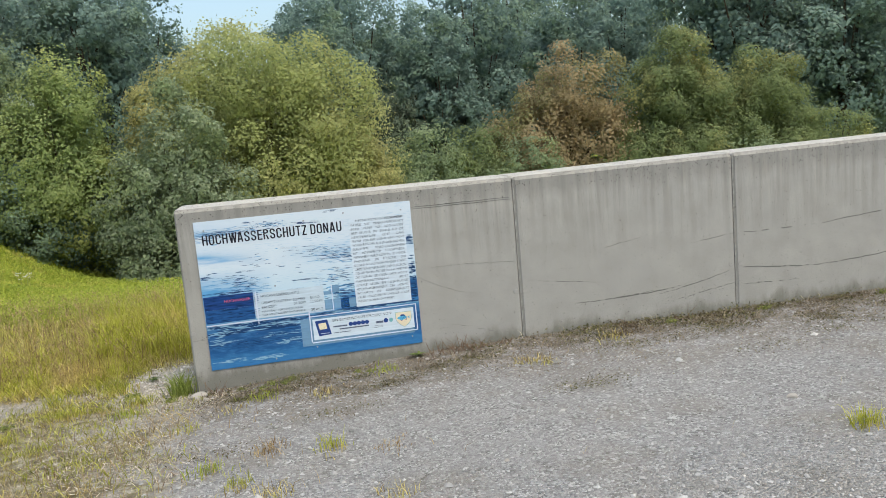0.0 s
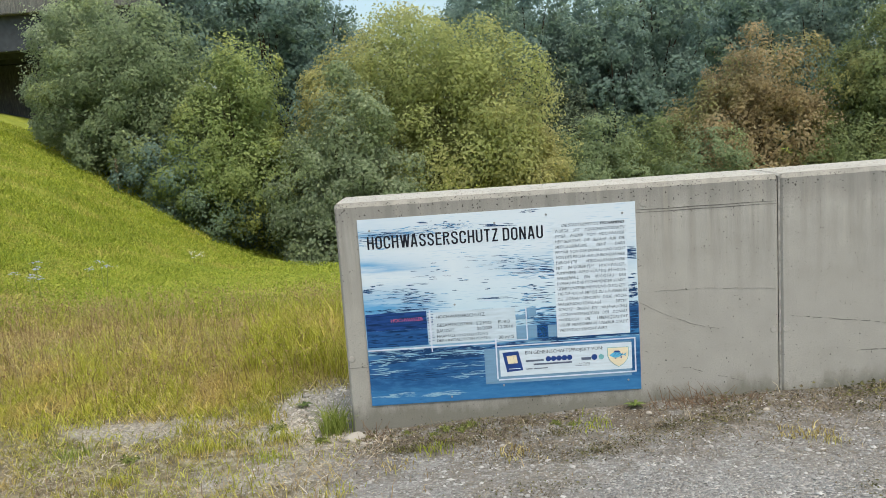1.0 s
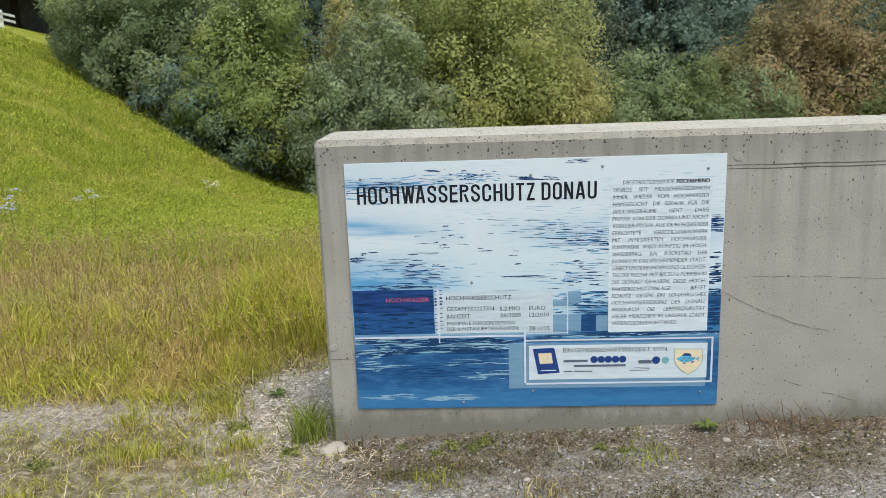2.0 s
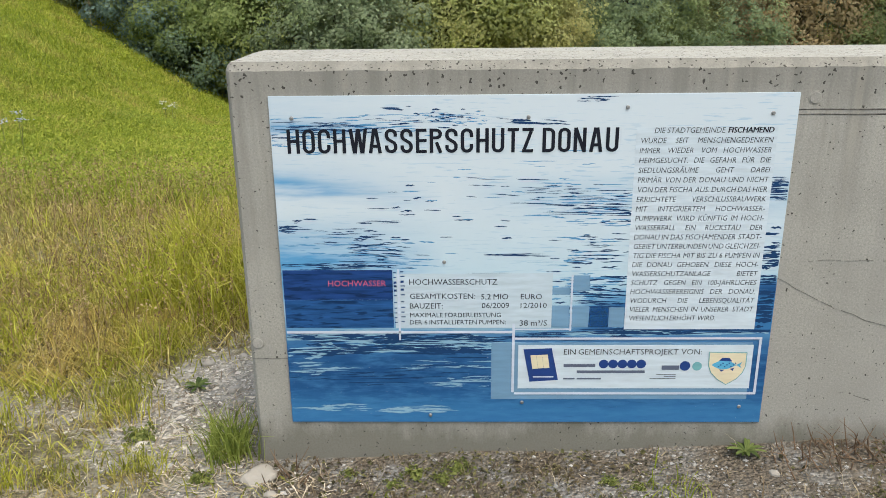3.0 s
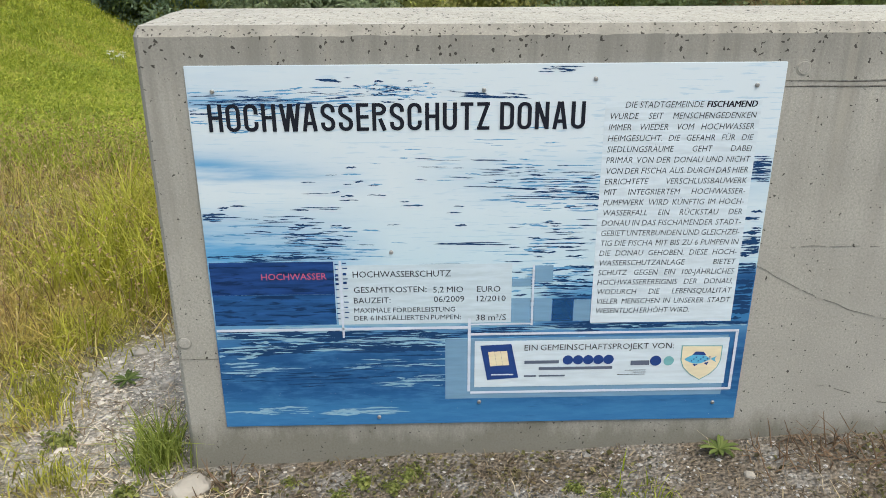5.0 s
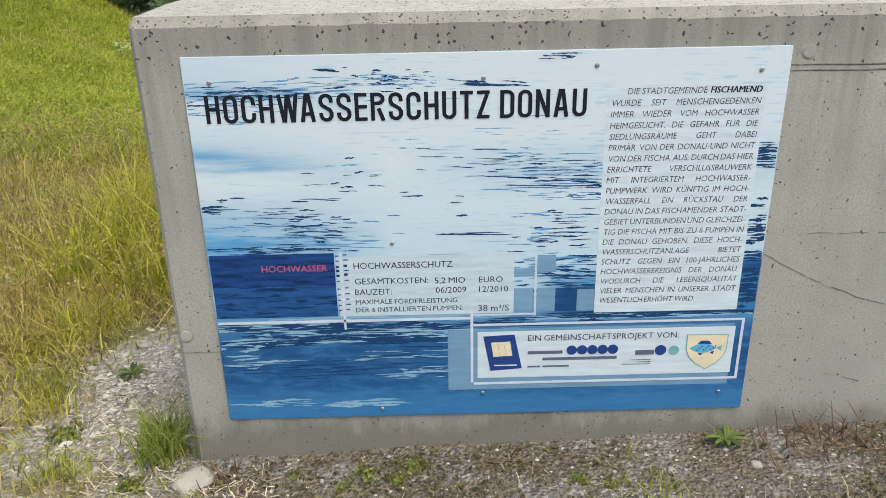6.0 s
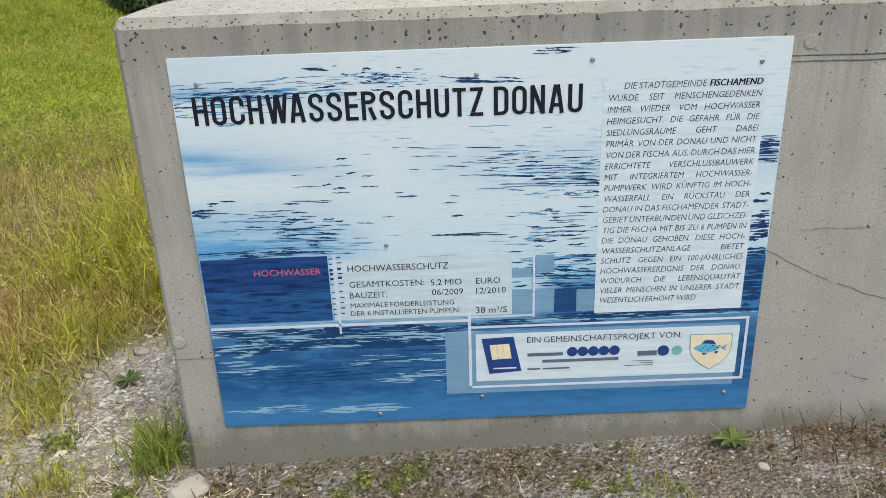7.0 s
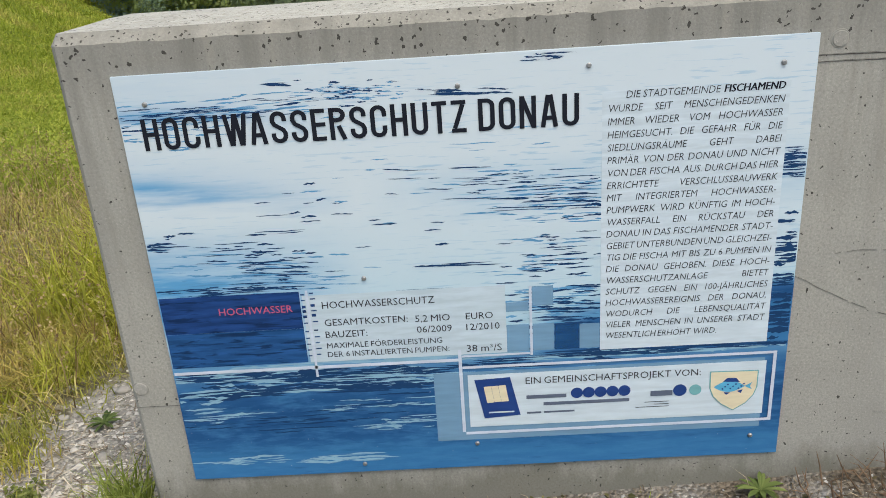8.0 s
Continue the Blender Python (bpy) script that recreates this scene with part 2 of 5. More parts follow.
def ground_material():
    m = Mat("ground", 0.95, 0.15)
    at = m.nt.nodes.new("ShaderNodeAttribute")
    at.attribute_name = "gravel"
    edge = m.math("ADD", at.outputs["Fac"], m.math("MULTIPLY", m.math("SUBTRACT", m.noise(2.6, detail=8, rough=0.7), 0.5), 1.7))
    mask = m.ramp(edge, [(0.38, 0.0), (0.62, 1.0)])
    v = m.node("ShaderNodeTexVoronoi", Scale=80.0)
    m.link(m.tc.outputs["Object"], v.inputs["Vector"])
    pick = m.sep(v.outputs["Color"])[0]
    stone = m.ramp(pick, [(0.0, (0.10, 0.095, 0.088)), (0.35, (0.215, 0.207, 0.194)), (0.75, (0.325, 0.316, 0.298)), (1.0, (0.52, 0.505, 0.48))])
    fines = m.ramp(m.noise(240, detail=3), [(0.3, (0.19, 0.182, 0.17)), (0.7, (0.35, 0.34, 0.32))])
    grav = m.mix(m.ramp(m.noise(11, detail=5), [(0.4, 0.25), (0.65, 0.85)]), fines, stone)
    grav = m.mix(m.math("MULTIPLY", m.ramp(m.noise(1.6, detail=5), [(0.5, 0.0), (0.68, 1.0)]), 0.45), grav, (0.20, 0.175, 0.135))
    soil = m.ramp(m.noise(14, detail=6), [(0.3, (0.11, 0.09, 0.05)), (0.5, (0.22, 0.19, 0.115)), (0.7, (0.44, 0.40, 0.30))])
    far = m.ramp(m.noise(0.8, detail=6), [(0.3, (0.17, 0.20, 0.025)), (0.7, (0.30, 0.32, 0.05))])
    y = m.sep()[1]
    soil = m.mix(m.math("MULTIPLY", m.math("SUBTRACT", y, 8.0), 0.35, True), soil, far)
    grav = m.mix(m.math("MULTIPLY", m.math("SUBTRACT", -0.55, m.sep()[0]), 1.6, True), grav, m.mix(0.7, grav, m.ramp(m.noise(45, detail=6, rough=0.7), [(0.32, (0.17, 0.145, 0.105)), (0.52, (0.42, 0.375, 0.305)), (0.7, (0.66, 0.61, 0.53))])))
    foot = m.math("MULTIPLY", m.math("MULTIPLY", m.math("SUBTRACT", y, 4.35), 0.9, True), m.ramp(m.noise(4.5, detail=8, rough=0.75), [(0.41, 0.0), (0.54, 1.0)]))
    foot = m.math("MULTIPLY", foot, m.math("MULTIPLY", m.math("ADD", m.sep()[0], 0.85), 5.0, True))
    grav = m.mix(m.math("MULTIPLY", foot, 0.8), grav, m.ramp(m.noise(70, detail=4), [(0.3, (0.07, 0.055, 0.04)), (0.7, (0.22, 0.18, 0.13))]))
    hem = m.math("MULTIPLY", m.math("MULTIPLY", m.math("SUBTRACT", y, 5.25), 3.0, True), m.ramp(m.noise(9, detail=6), [(0.35, 0.25), (0.6, 0.9)]))
    grav = m.mix(m.math("MULTIPLY", hem, m.math("MULTIPLY", m.math("ADD", m.sep()[0], 0.75), 6.0, True)), grav, m.ramp(m.noise(90, detail=4), [(0.3, (0.06, 0.047, 0.035)), (0.7, (0.24, 0.20, 0.155))]))
    m.colour(m.mix(mask, soil, grav))
    m.bump(m.math("ADD", m.math("MULTIPLY", v.outputs["Distance"], -1.0), m.math("MULTIPLY", m.noise(60, detail=4), 0.6)), 1.0, 0.016)
    return m.m


M_GROUND = ground_material()


def stone_material(name, lo, hi):
    m = Mat(name, 0.9, 0.2)
    g = m.nt.nodes.new("ShaderNodeNewGeometry")
    c = m.ramp(g.outputs["Random Per Island"], [(0.0, lo), (0.6, tuple((a + b) / 2 for a, b in zip(lo, hi))), (1.0, hi)])
    m.colour(m.mix(m.math("MULTIPLY", m.noise(60, detail=5), 0.5), c, tuple(v * 0.55 for v in hi)))
    m.bump(m.noise(80, detail=4), 0.4, 0.004)
    return m.m


M_STONES = stone_material("crushed_limestone", (0.17, 0.163, 0.153), (0.50, 0.483, 0.455))
M_COARSE = stone_material("mixed_stones", (0.10, 0.096, 0.09), (0.46, 0.445, 0.42))
M_PALE = stone_material("pale_gravel", (0.36, 0.325, 0.27), (0.74, 0.69, 0.61))
M_ROCK = stone_material("pale_rock", (0.30, 0.275, 0.235), (0.42, 0.385, 0.335))

# ---- building helpers ----
rng = np.random.default_rng(7)


def mesh_np(name, verts, faces, material, smooth=False):
    """A mesh from numpy arrays; faces all of one size."""
    me = bpy.data.meshes.new(name)
    n, k = faces.shape
    me.vertices.add(len(verts))
    me.vertices.foreach_set("co", np.ascontiguousarray(verts, dtype=np.float32).ravel())
    me.loops.add(n * k)
    me.loops.foreach_set("vertex_index", np.ascontiguousarray(faces, dtype=np.int32).ravel())
    me.polygons.add(n)
    me.polygons.foreach_set("loop_start", np.arange(0, n * k, k, dtype=np.int32))
    me.polygons.foreach_set("use_smooth", np.full(n, smooth))
    me.update(calc_edges=True)
    me.materials.append(material)
    return me


def thing(name, at, label, category, group="", kind=""):
    e = new(name)
    e.location = at
    e.empty_display_size = 0.1
    return tagged(e, label, category, group, kind)


def part(name, bm, material, parent, label="", at=(0, 0, 0)):
    me = bpy.data.meshes.new(name)
    bm.to_mesh(me)
    bm.free()
    me.materials.append(material)
    ob = new(name, me)
    ob.parent = parent
    ob.location = at
    return tagged(ob, label) if label else ob


def box(x0, x1, y0, y1, z0, z1, bevel=0.0):
    bm = bmesh.new()
    bmesh.ops.create_cube(bm, size=1.0)
    bmesh.ops.scale(bm, vec=(x1 - x0, y1 - y0, z1 - z0), verts=bm.verts)
    bmesh.ops.translate(bm, vec=((x0 + x1) / 2, (y0 + y1) / 2, (z0 + z1) / 2), verts=bm.verts)
    if bevel:
        bmesh.ops.bevel(bm, geom=bm.edges[:], offset=bevel, segments=2, affect="EDGES")
    return bm


def disc(cx, cz, r, y0, y1, n=20, inset=0.0):
    """A round slab whose axis runs along y, with a chamfered front rim (y0)."""
    bm = bmesh.new()
    rings = []
    for rr, y in ((r - inset, y0), (r, y0 + inset), (r, y1)):
        rings.append([bm.verts.new((cx + rr * math.cos(a), y, cz + rr * math.sin(a))) for a in (2 * math.pi * i / n for i in range(n))])
    bm.faces.new(rings[0])
    for a, b in zip(rings, rings[1:]):
        for i in range(n):
            bm.faces.new((a[i], b[i], b[(i + 1) % n], a[(i + 1) % n]))
    bmesh.ops.recalc_face_normals(bm, faces=bm.faces)
    return bm


def ribbon(points, width, y, broken=False):
    """A thin raised line along points (x, z) on the wall face."""
    bm = bmesh.new()
    rows = []
    for i, (x, z) in enumerate(points):
        w = width * (0.35 + 0.65 * math.sin(math.pi * (i + 0.5) / len(points))) * (0.7 + 0.6 * noise.noise((x * 23, z * 31, 1)) ** 2)
        rows.append((bm.verts.new((x, y, z - w)), bm.verts.new((x, y - 0.0012, z)), bm.verts.new((x, y, z + w))))
    for i, (a, b) in enumerate(zip(rows, rows[1:])):
        if broken and noise.noise((points[i][0] * 27, points[i][1] * 19, 4)) < -0.18:
            continue
        bm.faces.new((a[0], b[0], b[1], a[1]))
        bm.faces.new((a[1], b[1], b[2], a[2]))
    return bm


def softplus(v, w):
    return w * np.logaddexp(0, v / w)


def height(x, y):
    x, y = np.asarray(x, float), np.asarray(y, float)
    t = np.clip((x + 0.8) / 2.6, 0, 1)
    z = 0.062 * t * t * (3 - 2 * t)
    z = z - 0.05 * np.exp(-((x + 1.8) ** 2 / 1.2 + (y - 6.6) ** 2 / 2.0))
    fall = 0.18 * softplus(y - 9.8, 1.2)
    z = z - 9.0 * (1 - np.exp(-fall / 9.0))
    bank = 0.72 * softplus(-(x + 7.0 + 0.02 * (y - 20)), 1.3) * np.clip((y - 4) / 10, 0, 1)
    z = z + 17.0 * (1 - np.exp(-bank / 17.0))
    return z


def ground_noise(x, y):
    return 0.010 * np.sin(3.1 * x + 1.7 * np.sin(2.3 * y)) * np.sin(2.7 * y + 1.3 * np.sin(1.9 * x)) + 0.004 * np.sin(11 * x + 3 * np.sin(7 * y)) * np.sin(9 * y)


def surface(x, y):
    near = np.clip(1 - np.hypot(x, y - 5) / 60, 0, 1)
    swell = 0.10 * np.sin(0.9 * x + 1.3 * np.sin(0.7 * y)) * np.sin(0.8 * y) * np.clip((y - 10) / 8, 0, 1)
    return height(x, y) + near * ground_noise(x, y) + swell


def gravel_mask(x, y):
    """1 on the gravel yard, 0 on the meadow, with a broad border between."""
    m = np.clip(0.5 + (x + 1.05 + 0.3 * np.sin(1.3 * y) - 0.75 * np.clip((y - 5.1) / 0.9, 0, 1)) * 0.5, 0, 1)
    m = np.maximum(m, np.clip((x + 0.9) * 4, 0, 1)) * np.clip((6.9 - y) * 1.1, 0, 1)
    spit = np.exp(-(((x + 1.02) / 0.30) ** 2 + ((y - 6.2) / 0.48) ** 2))
    pad = np.exp(-(((x + 2.1) / 0.60) ** 2 + ((y - 6.05) / 0.25) ** 2))
    return np.clip(m + 0.9 * spit + 0.85 * pad, 0, 1)


# ---- ground ----
def axis(lo, hi, step, far):
    mid = list(np.arange(lo, hi, step))
    up, d = [hi], step
    while up[-1] < far:
        d *= 1.12
        up.append(up[-1] + d)
    dn, d = [lo], step
    while dn[-1] > -far:
        d *= 1.12
        dn.append(dn[-1] - d)
    return np.array(dn[:0:-1] + mid + up)


gx, gy = axis(-4.0, 5.0, 0.05, 900), axis(1.0, 8.5, 0.05, 900)
X, Y = np.meshgrid(gx, gy)
Z = surface(X, Y)
nx, ny = len(gx), len(gy)
idx = np.arange(nx * ny).reshape(ny, nx)
quads = np.stack([idx[:-1, :-1], idx[:-1, 1:], idx[1:, 1:], idx[1:, :-1]], -1).reshape(-1, 4)
me = mesh_np("ground", np.stack([X, Y, Z], -1).reshape(-1, 3), quads, M_GROUND, True)
attr = me.attributes.new("gravel", "FLOAT", "POINT")
attr.data.foreach_set("value", gravel_mask(X, Y).ravel().astype(np.float32))
tagged(new("ground", me), "pale crushed-stone yard running into grassy meadow and bank", "ground", kind="structure")

# ---- flood wall ----
WALL_Y, THICK = 5.72, 0.48
JOINTS = [-0.765, 1.637, 3.405, 5.17, 6.94, 8.71, 10.48, 12.25]


def wall_top(x):
    return 1.263 + 0.010 * max(0.0, x - 1.6)


def panel_mesh(x0, x1, upper):
    """One cast length: the body, or the coping skin with its worn chamfer."""
    bm = bmesh.new()
    n = max(2, int((x1 - x0) / 0.025))
    xs = [x0] + [x0 + 0.012 + (x1 - x0 - 0.024) * i / n for i in range(n + 1)] + [x1]
    rings = []
    for i, x in enumerate(xs):
        s = 0.011 if i in (0, len(xs) - 1) else 0.0
        t = wall_top(x)
        w = 0.003 * noise.noise((x * 9, 3, 0)) + 0.0035 * noise.noise((x * 31, 7, 0))
        chip = 0.010 * max(0, noise.noise((x * 14, 1, 5)) - 0.35)
        if upper:
            prof = [(s, t - 0.026 + w - chip), (0.020 + s + w + chip, t - 0.001 - s), (0.12, t - s), (0.30, t + 0.003 - s), (THICK - 0.02, t - s), (THICK - s, t - 0.024), (THICK - 0.03, t - 0.06), (0.03, t - 0.06)]
        else:
            prof = [(s, -0.5), (s, t - 0.026 + w - chip), (0.03, t - 0.058), (THICK - 0.03, t - 0.058), (THICK - s, t - 0.024), (THICK - s, -1.6)]
        rings.append([bm.verts.new((x, y, z)) for y, z in prof])
    k = len(rings[0])
    for a, b in zip(rings, rings[1:]):
        for j in range(k):
            bm.faces.new((a[j], b[j], b[(j + 1) % k], a[(j + 1) % k]))
    bm.faces.new(rings[0])
    bm.faces.new(rings[-1])
    bmesh.ops.recalc_face_normals(bm, faces=bm.faces)
    return bm


wall = thing("wall_front", (0, WALL_Y, 0), "low cast concrete flood wall with rain-streaked face", "wall", kind="structure")
for x0, x1 in zip(JOINTS, JOINTS[1:]):
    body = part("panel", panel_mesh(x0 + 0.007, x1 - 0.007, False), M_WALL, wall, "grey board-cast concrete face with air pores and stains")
    cap_ = part("coping", panel_mesh(x0 + 0.007, x1 - 0.007, True), M_COPING, body, "paler speckled weathered top with a chipped chamfer")
    cap_.data.materials.append(M_CHAMFER)
    for face in cap_.data.polygons:
        face.material_index = int(face.normal.y < -0.35 and face.normal.z > 0.2)
for x in JOINTS[1:-1]:
    part("joint_strip", box(x - 0.0055, x + 0.0055, 0.004, THICK - 0.012, -0.5, wall_top(x) - 0.012), M_STRIP, wall, "grey mortar in an expansion joint")
for z in (1.105, 1.119):
    part("formwork_seam", ribbon([(0.83 + 0.0465 * i, z + 0.001 * math.sin(i)) for i in range(18)], 0.0035, -0.0006), M_SCRATCH, wall)
part("formwork_seam", ribbon([(-0.752 + 0.01 * i, 0.345) for i in range(12)], 0.0015, -0.0004), M_SCRATCH, wall)
for x, z in ((-0.732, 0.398), (0.907, 1.152), (1.600, 0.410), (1.670, 0.407), (3.362, 0.410), (3.445, 0.405), (5.13, 0.41), (5.21, 0.41)):
    ring = part("tie_hole_rim", disc(x, z, 0.0205, -0.0012, 0.004, 22, 0.001), M_STRIP, wall, "dark ring round a filled tie hole")
    part("tie_hole_plug", disc(x, z, 0.0180, -0.0030, 0.004, 22, 0.0025), M_PLUG, ring, "pale mortar plug")


def scrape(a, b, sag, width, n=48):
    (xa, za), (xb, zb) = a, b
    pts = []
    for i in range(n):
        t = i / (n - 1)
        pts.append((xa + (xb - xa) * t, za + (zb - za) * t - sag * 4 * t * (1 - t) + 0.006 * noise.noise((t * 9, xa * 5, za * 7))))
    part("scrape", ribbon(pts, width * 0.85, -0.0006, True), M_SCRATCH, wall, "dark scrape mark on the concrete")


scrape((1.673, 0.483), (2.27, 0.400), 0.0, 0.003)
scrape((2.046, 0.263), (2.70, 0.285), 0.012, 0.005)
scrape((2.35, 0.262), (2.98, 0.300), 0.010, 0.006)
scrape((2.75, 0.250), (3.34, 0.362), 0.010, 0.005)
scrape((2.90, 0.190), (3.39, 0.262), 0.0, 0.004)
scrape((3.419, 0.656), (4.15, 0.654), 0.004, 0.006)
scrape((4.10, 0.652), (4.95, 0.72), 0.0, 0.005)
scrape((3.468, 0.380), (4.144, 0.319), 0.006, 0.007)
scrape((4.10, 0.322), (4.90, 0.368), 0.010, 0.006)
scrape((3.47, 0.24), (3.95, 0.225), 0.0, 0.004)
scrape((0.866, 0.612), (1.30, 0.432), 0.022, 0.0018)
scrape((1.089, 0.232), (1.45, 0.120), 0.0, 0.0024)
scrape((2.30, 0.66), (2.62, 0.71), 0.0, 0.003)
scrape((3.05, 0.62), (3.40, 0.66), 0.0, 0.003)
scrape((0.95, 0.665), (1.60, 0.640), -0.01, 0.0015)

# ---- information board ----
def board_print():
    """The water photograph printed on the board: pale glittering surface above, deep blue swell below."""
    m = Mat("printed_water", 0.45, 0.15)
    x, _, z = m.sep()
    low = m.noise(1.0, m.coords((1.6, 1, 7)), detail=3)
    soft = m.noise(1.0, m.coords((3.5, 1, 34), (3, 0, 1)), detail=4, rough=0.6)
    fine = m.noise(1.0, m.coords((13, 1, 150), (4, 0, 1)), detail=3)
    v = m.math("ADD", z, m.math("MULTIPLY", m.math("SUBTRACT", low, 0.5), 0.07))
    v = m.math("ADD", v, m.math("MULTIPLY", m.math("SUBTRACT", soft, 0.5), 0.05))
    v = m.math("SUBTRACT", v, m.math("MULTIPLY", m.math("SUBTRACT", x, 0.86, True), m.ramp(z, [(0.31, 0.0), (0.34, 0.8), (0.40, 0.8), (0.52, 0.0)])))
    base = m.ramp(v, [(0.0, (0.036, 0.15, 0.335)), (0.06, (0.034, 0.145, 0.32)), (0.11, (0.017, 0.080, 0.215)), (0.20, (0.013, 0.065, 0.185)), (0.27, (0.028, 0.11, 0.265)), (0.33, (0.12, 0.28, 0.47)),
                      (0.40, (0.36, 0.52, 0.62)), (0.50, (0.44, 0.565, 0.64)), (0.72, (0.54, 0.61, 0.66)), (0.95, (0.54, 0.605, 0.655))])
    # bluer water at the lower edge of the pale field and in belts near the left edge
    left = m.math("MULTIPLY", m.math("SUBTRACT", 0.50, x, True), 2.4, True)
    lower = m.ramp(v, [(0.40, 1.0), (0.55, 0.95), (0.62, 0.45), (0.70, 0.0)])
    belt = m.ramp(m.math("ADD", v, m.math("MULTIPLY", x, 0.10)), [(0.74, 0.0), (0.795, 0.75), (0.83, 0.2), (0.88, 0.0), (0.93, 0.0), (0.955, 0.55), (1.0, 0.1)])
    body = m.ramp(soft, [(0.36, 0.40), (0.60, 1.0)])
    up = m.ramp(z, [(0.40, 0.0), (0.46, 1.0)])
    c = m.mix(m.math("MULTIPLY", m.math("MULTIPLY", m.math("MAXIMUM", lower, belt), left), m.math("MULTIPLY", m.math("MULTIPLY", body, up), 1.5), True), base, (0.10, 0.30, 0.53))
    # pale blue belt that runs in from the right under the title
    far = m.math("MULTIPLY", m.ramp(v, [(0.66, 0.0), (0.74, 0.7), (0.79, 0.5), (0.84, 0.0)]), m.ramp(x, [(0.50, 0.0), (0.80, 1.0)]))
    c = m.mix(m.math("MULTIPLY", m.math("MULTIPLY", far, body), 0.8), c, (0.24, 0.42, 0.57))
    # fine glitter
    c = m.mix(m.math("MULTIPLY", m.math("MULTIPLY", m.ramp(fine, [(0.57, 0.0), (0.63, 0.5)]), up), m.ramp(low, [(0.40, 0.2), (0.60, 1.0)])), c, (0.22, 0.41, 0.58))
    c = m.mix(m.math("MULTIPLY", m.ramp(fine, [(0.30, 0.35), (0.42, 0.0)]), m.ramp(z, [(0.30, 1.0), (0.40, 0.0)])), c, (0.012, 0.055, 0.16))
    mott = m.noise(1.0, m.coords((9, 1, 42), (6, 0, 2)), detail=6, rough=0.65)
    c = m.mix(m.math("MULTIPLY", m.ramp(mott, [(0.45, 0.0), (0.66, 0.55)]), m.ramp(z, [(0.30, 1.0), (0.36, 0.0)])), c, (0.06, 0.20, 0.40))
    # weathering specks
    c = m.mix(m.ramp(m.noise(150, detail=2), [(0.71, 0.0), (0.75, 0.4)]), c, (0.45, 0.47, 0.47))
    m.colour(c)
    m.bump(m.noise(14, detail=2), 0.06, 0.002)
    return m.m


def ink(name, c, alpha=1.0, rough=0.4, ripple=False):
    m = Mat(name, rough, 0.12)
    n = m.noise(1.0, m.coords((10, 1, 70)), detail=3)
    m.colour(m.mix(m.ramp(n, [(0.35, 0.0), (0.65, 1.0)]), tuple(v * 0.92 for v in c), tuple(min(1, v * 1.06) for v in c)))
    if ripple:
        w_ = m.noise(1.0, m.coords((11, 1, 95), (2, 0, 7)), detail=3, distortion=0.5)
        m.colour(m.mix(m.ramp(w_, [(0.53, 0.0), (0.60, 0.75)]), m.mix(m.ramp(n, [(0.35, 0.0), (0.65, 1.0)]), c, tuple(v * 1.7 for v in c)), (0.006, 0.018, 0.06)))
    m.b.inputs["Alpha"].default_value = alpha
    return m.m


I_PRINT = board_print()
I_TITLE = ink("black_ink", (0.012, 0.014, 0.022))
I_TEXT = ink("grey_black_ink", (0.045, 0.048, 0.058))
I_WHITE = ink("white_ink", (0.50, 0.55, 0.64))
I_PANEL = ink("pale_wash", (0.545, 0.62, 0.68), 0.96)
I_TABLE = ink("table_wash", (0.545, 0.64, 0.71), 0.82)
I_NAVY = ink("navy_wash", (0.011, 0.037, 0.13), 0.93, ripple=True)
I_NAVY2 = ink("lighter_navy_wash", (0.015, 0.06, 0.17), 0.9, ripple=True)
I_BLUE = ink("mid_blue_ink", (0.02, 0.085, 0.24), 0.55)
I_SKY = ink("light_blue_wash", (0.24, 0.42, 0.60), 0.5)
I_LOGO = ink("logo_navy_ink", (0.02, 0.05, 0.19))
I_CREAM = ink("cream_ink", (0.66, 0.58, 0.41))
I_RED = ink("red_ink", (0.48, 0.10, 0.17))
I_BAR = ink("bar_ink", (0.10, 0.12, 0.17))
I_TEAL = ink("teal_ink", (0.16, 0.36, 0.38))
I_FISH = ink("crest_blue_ink", (0.10, 0.36, 0.55))
STEEL = plain("screw_steel", (0.30, 0.30, 0.30), 0.45, 0.6)
STEEL.node_tree.nodes["Principled BSDF"].inputs["Metallic"].default_value = 0.8

BW, BH = 1.502, 1.046
board = thing("information_board", (-0.640, WALL_Y - 0.008, 0.122), "blue and white flood protection information board screwed to concrete wall", "sign")
plate = part("plate", box(0, BW, 0, 0.007, 0, BH, 0.0012), I_PRINT, board, "aluminium plate printed with a photograph of rippled water")


def patch(name, u0, u1, v0, v1, material, layer, label="", parent=None):
    return part(name, box(u0, u1, -0.0005 * layer - 0.0003, -0.0005 * layer, v0, v1), material, parent or board, label)


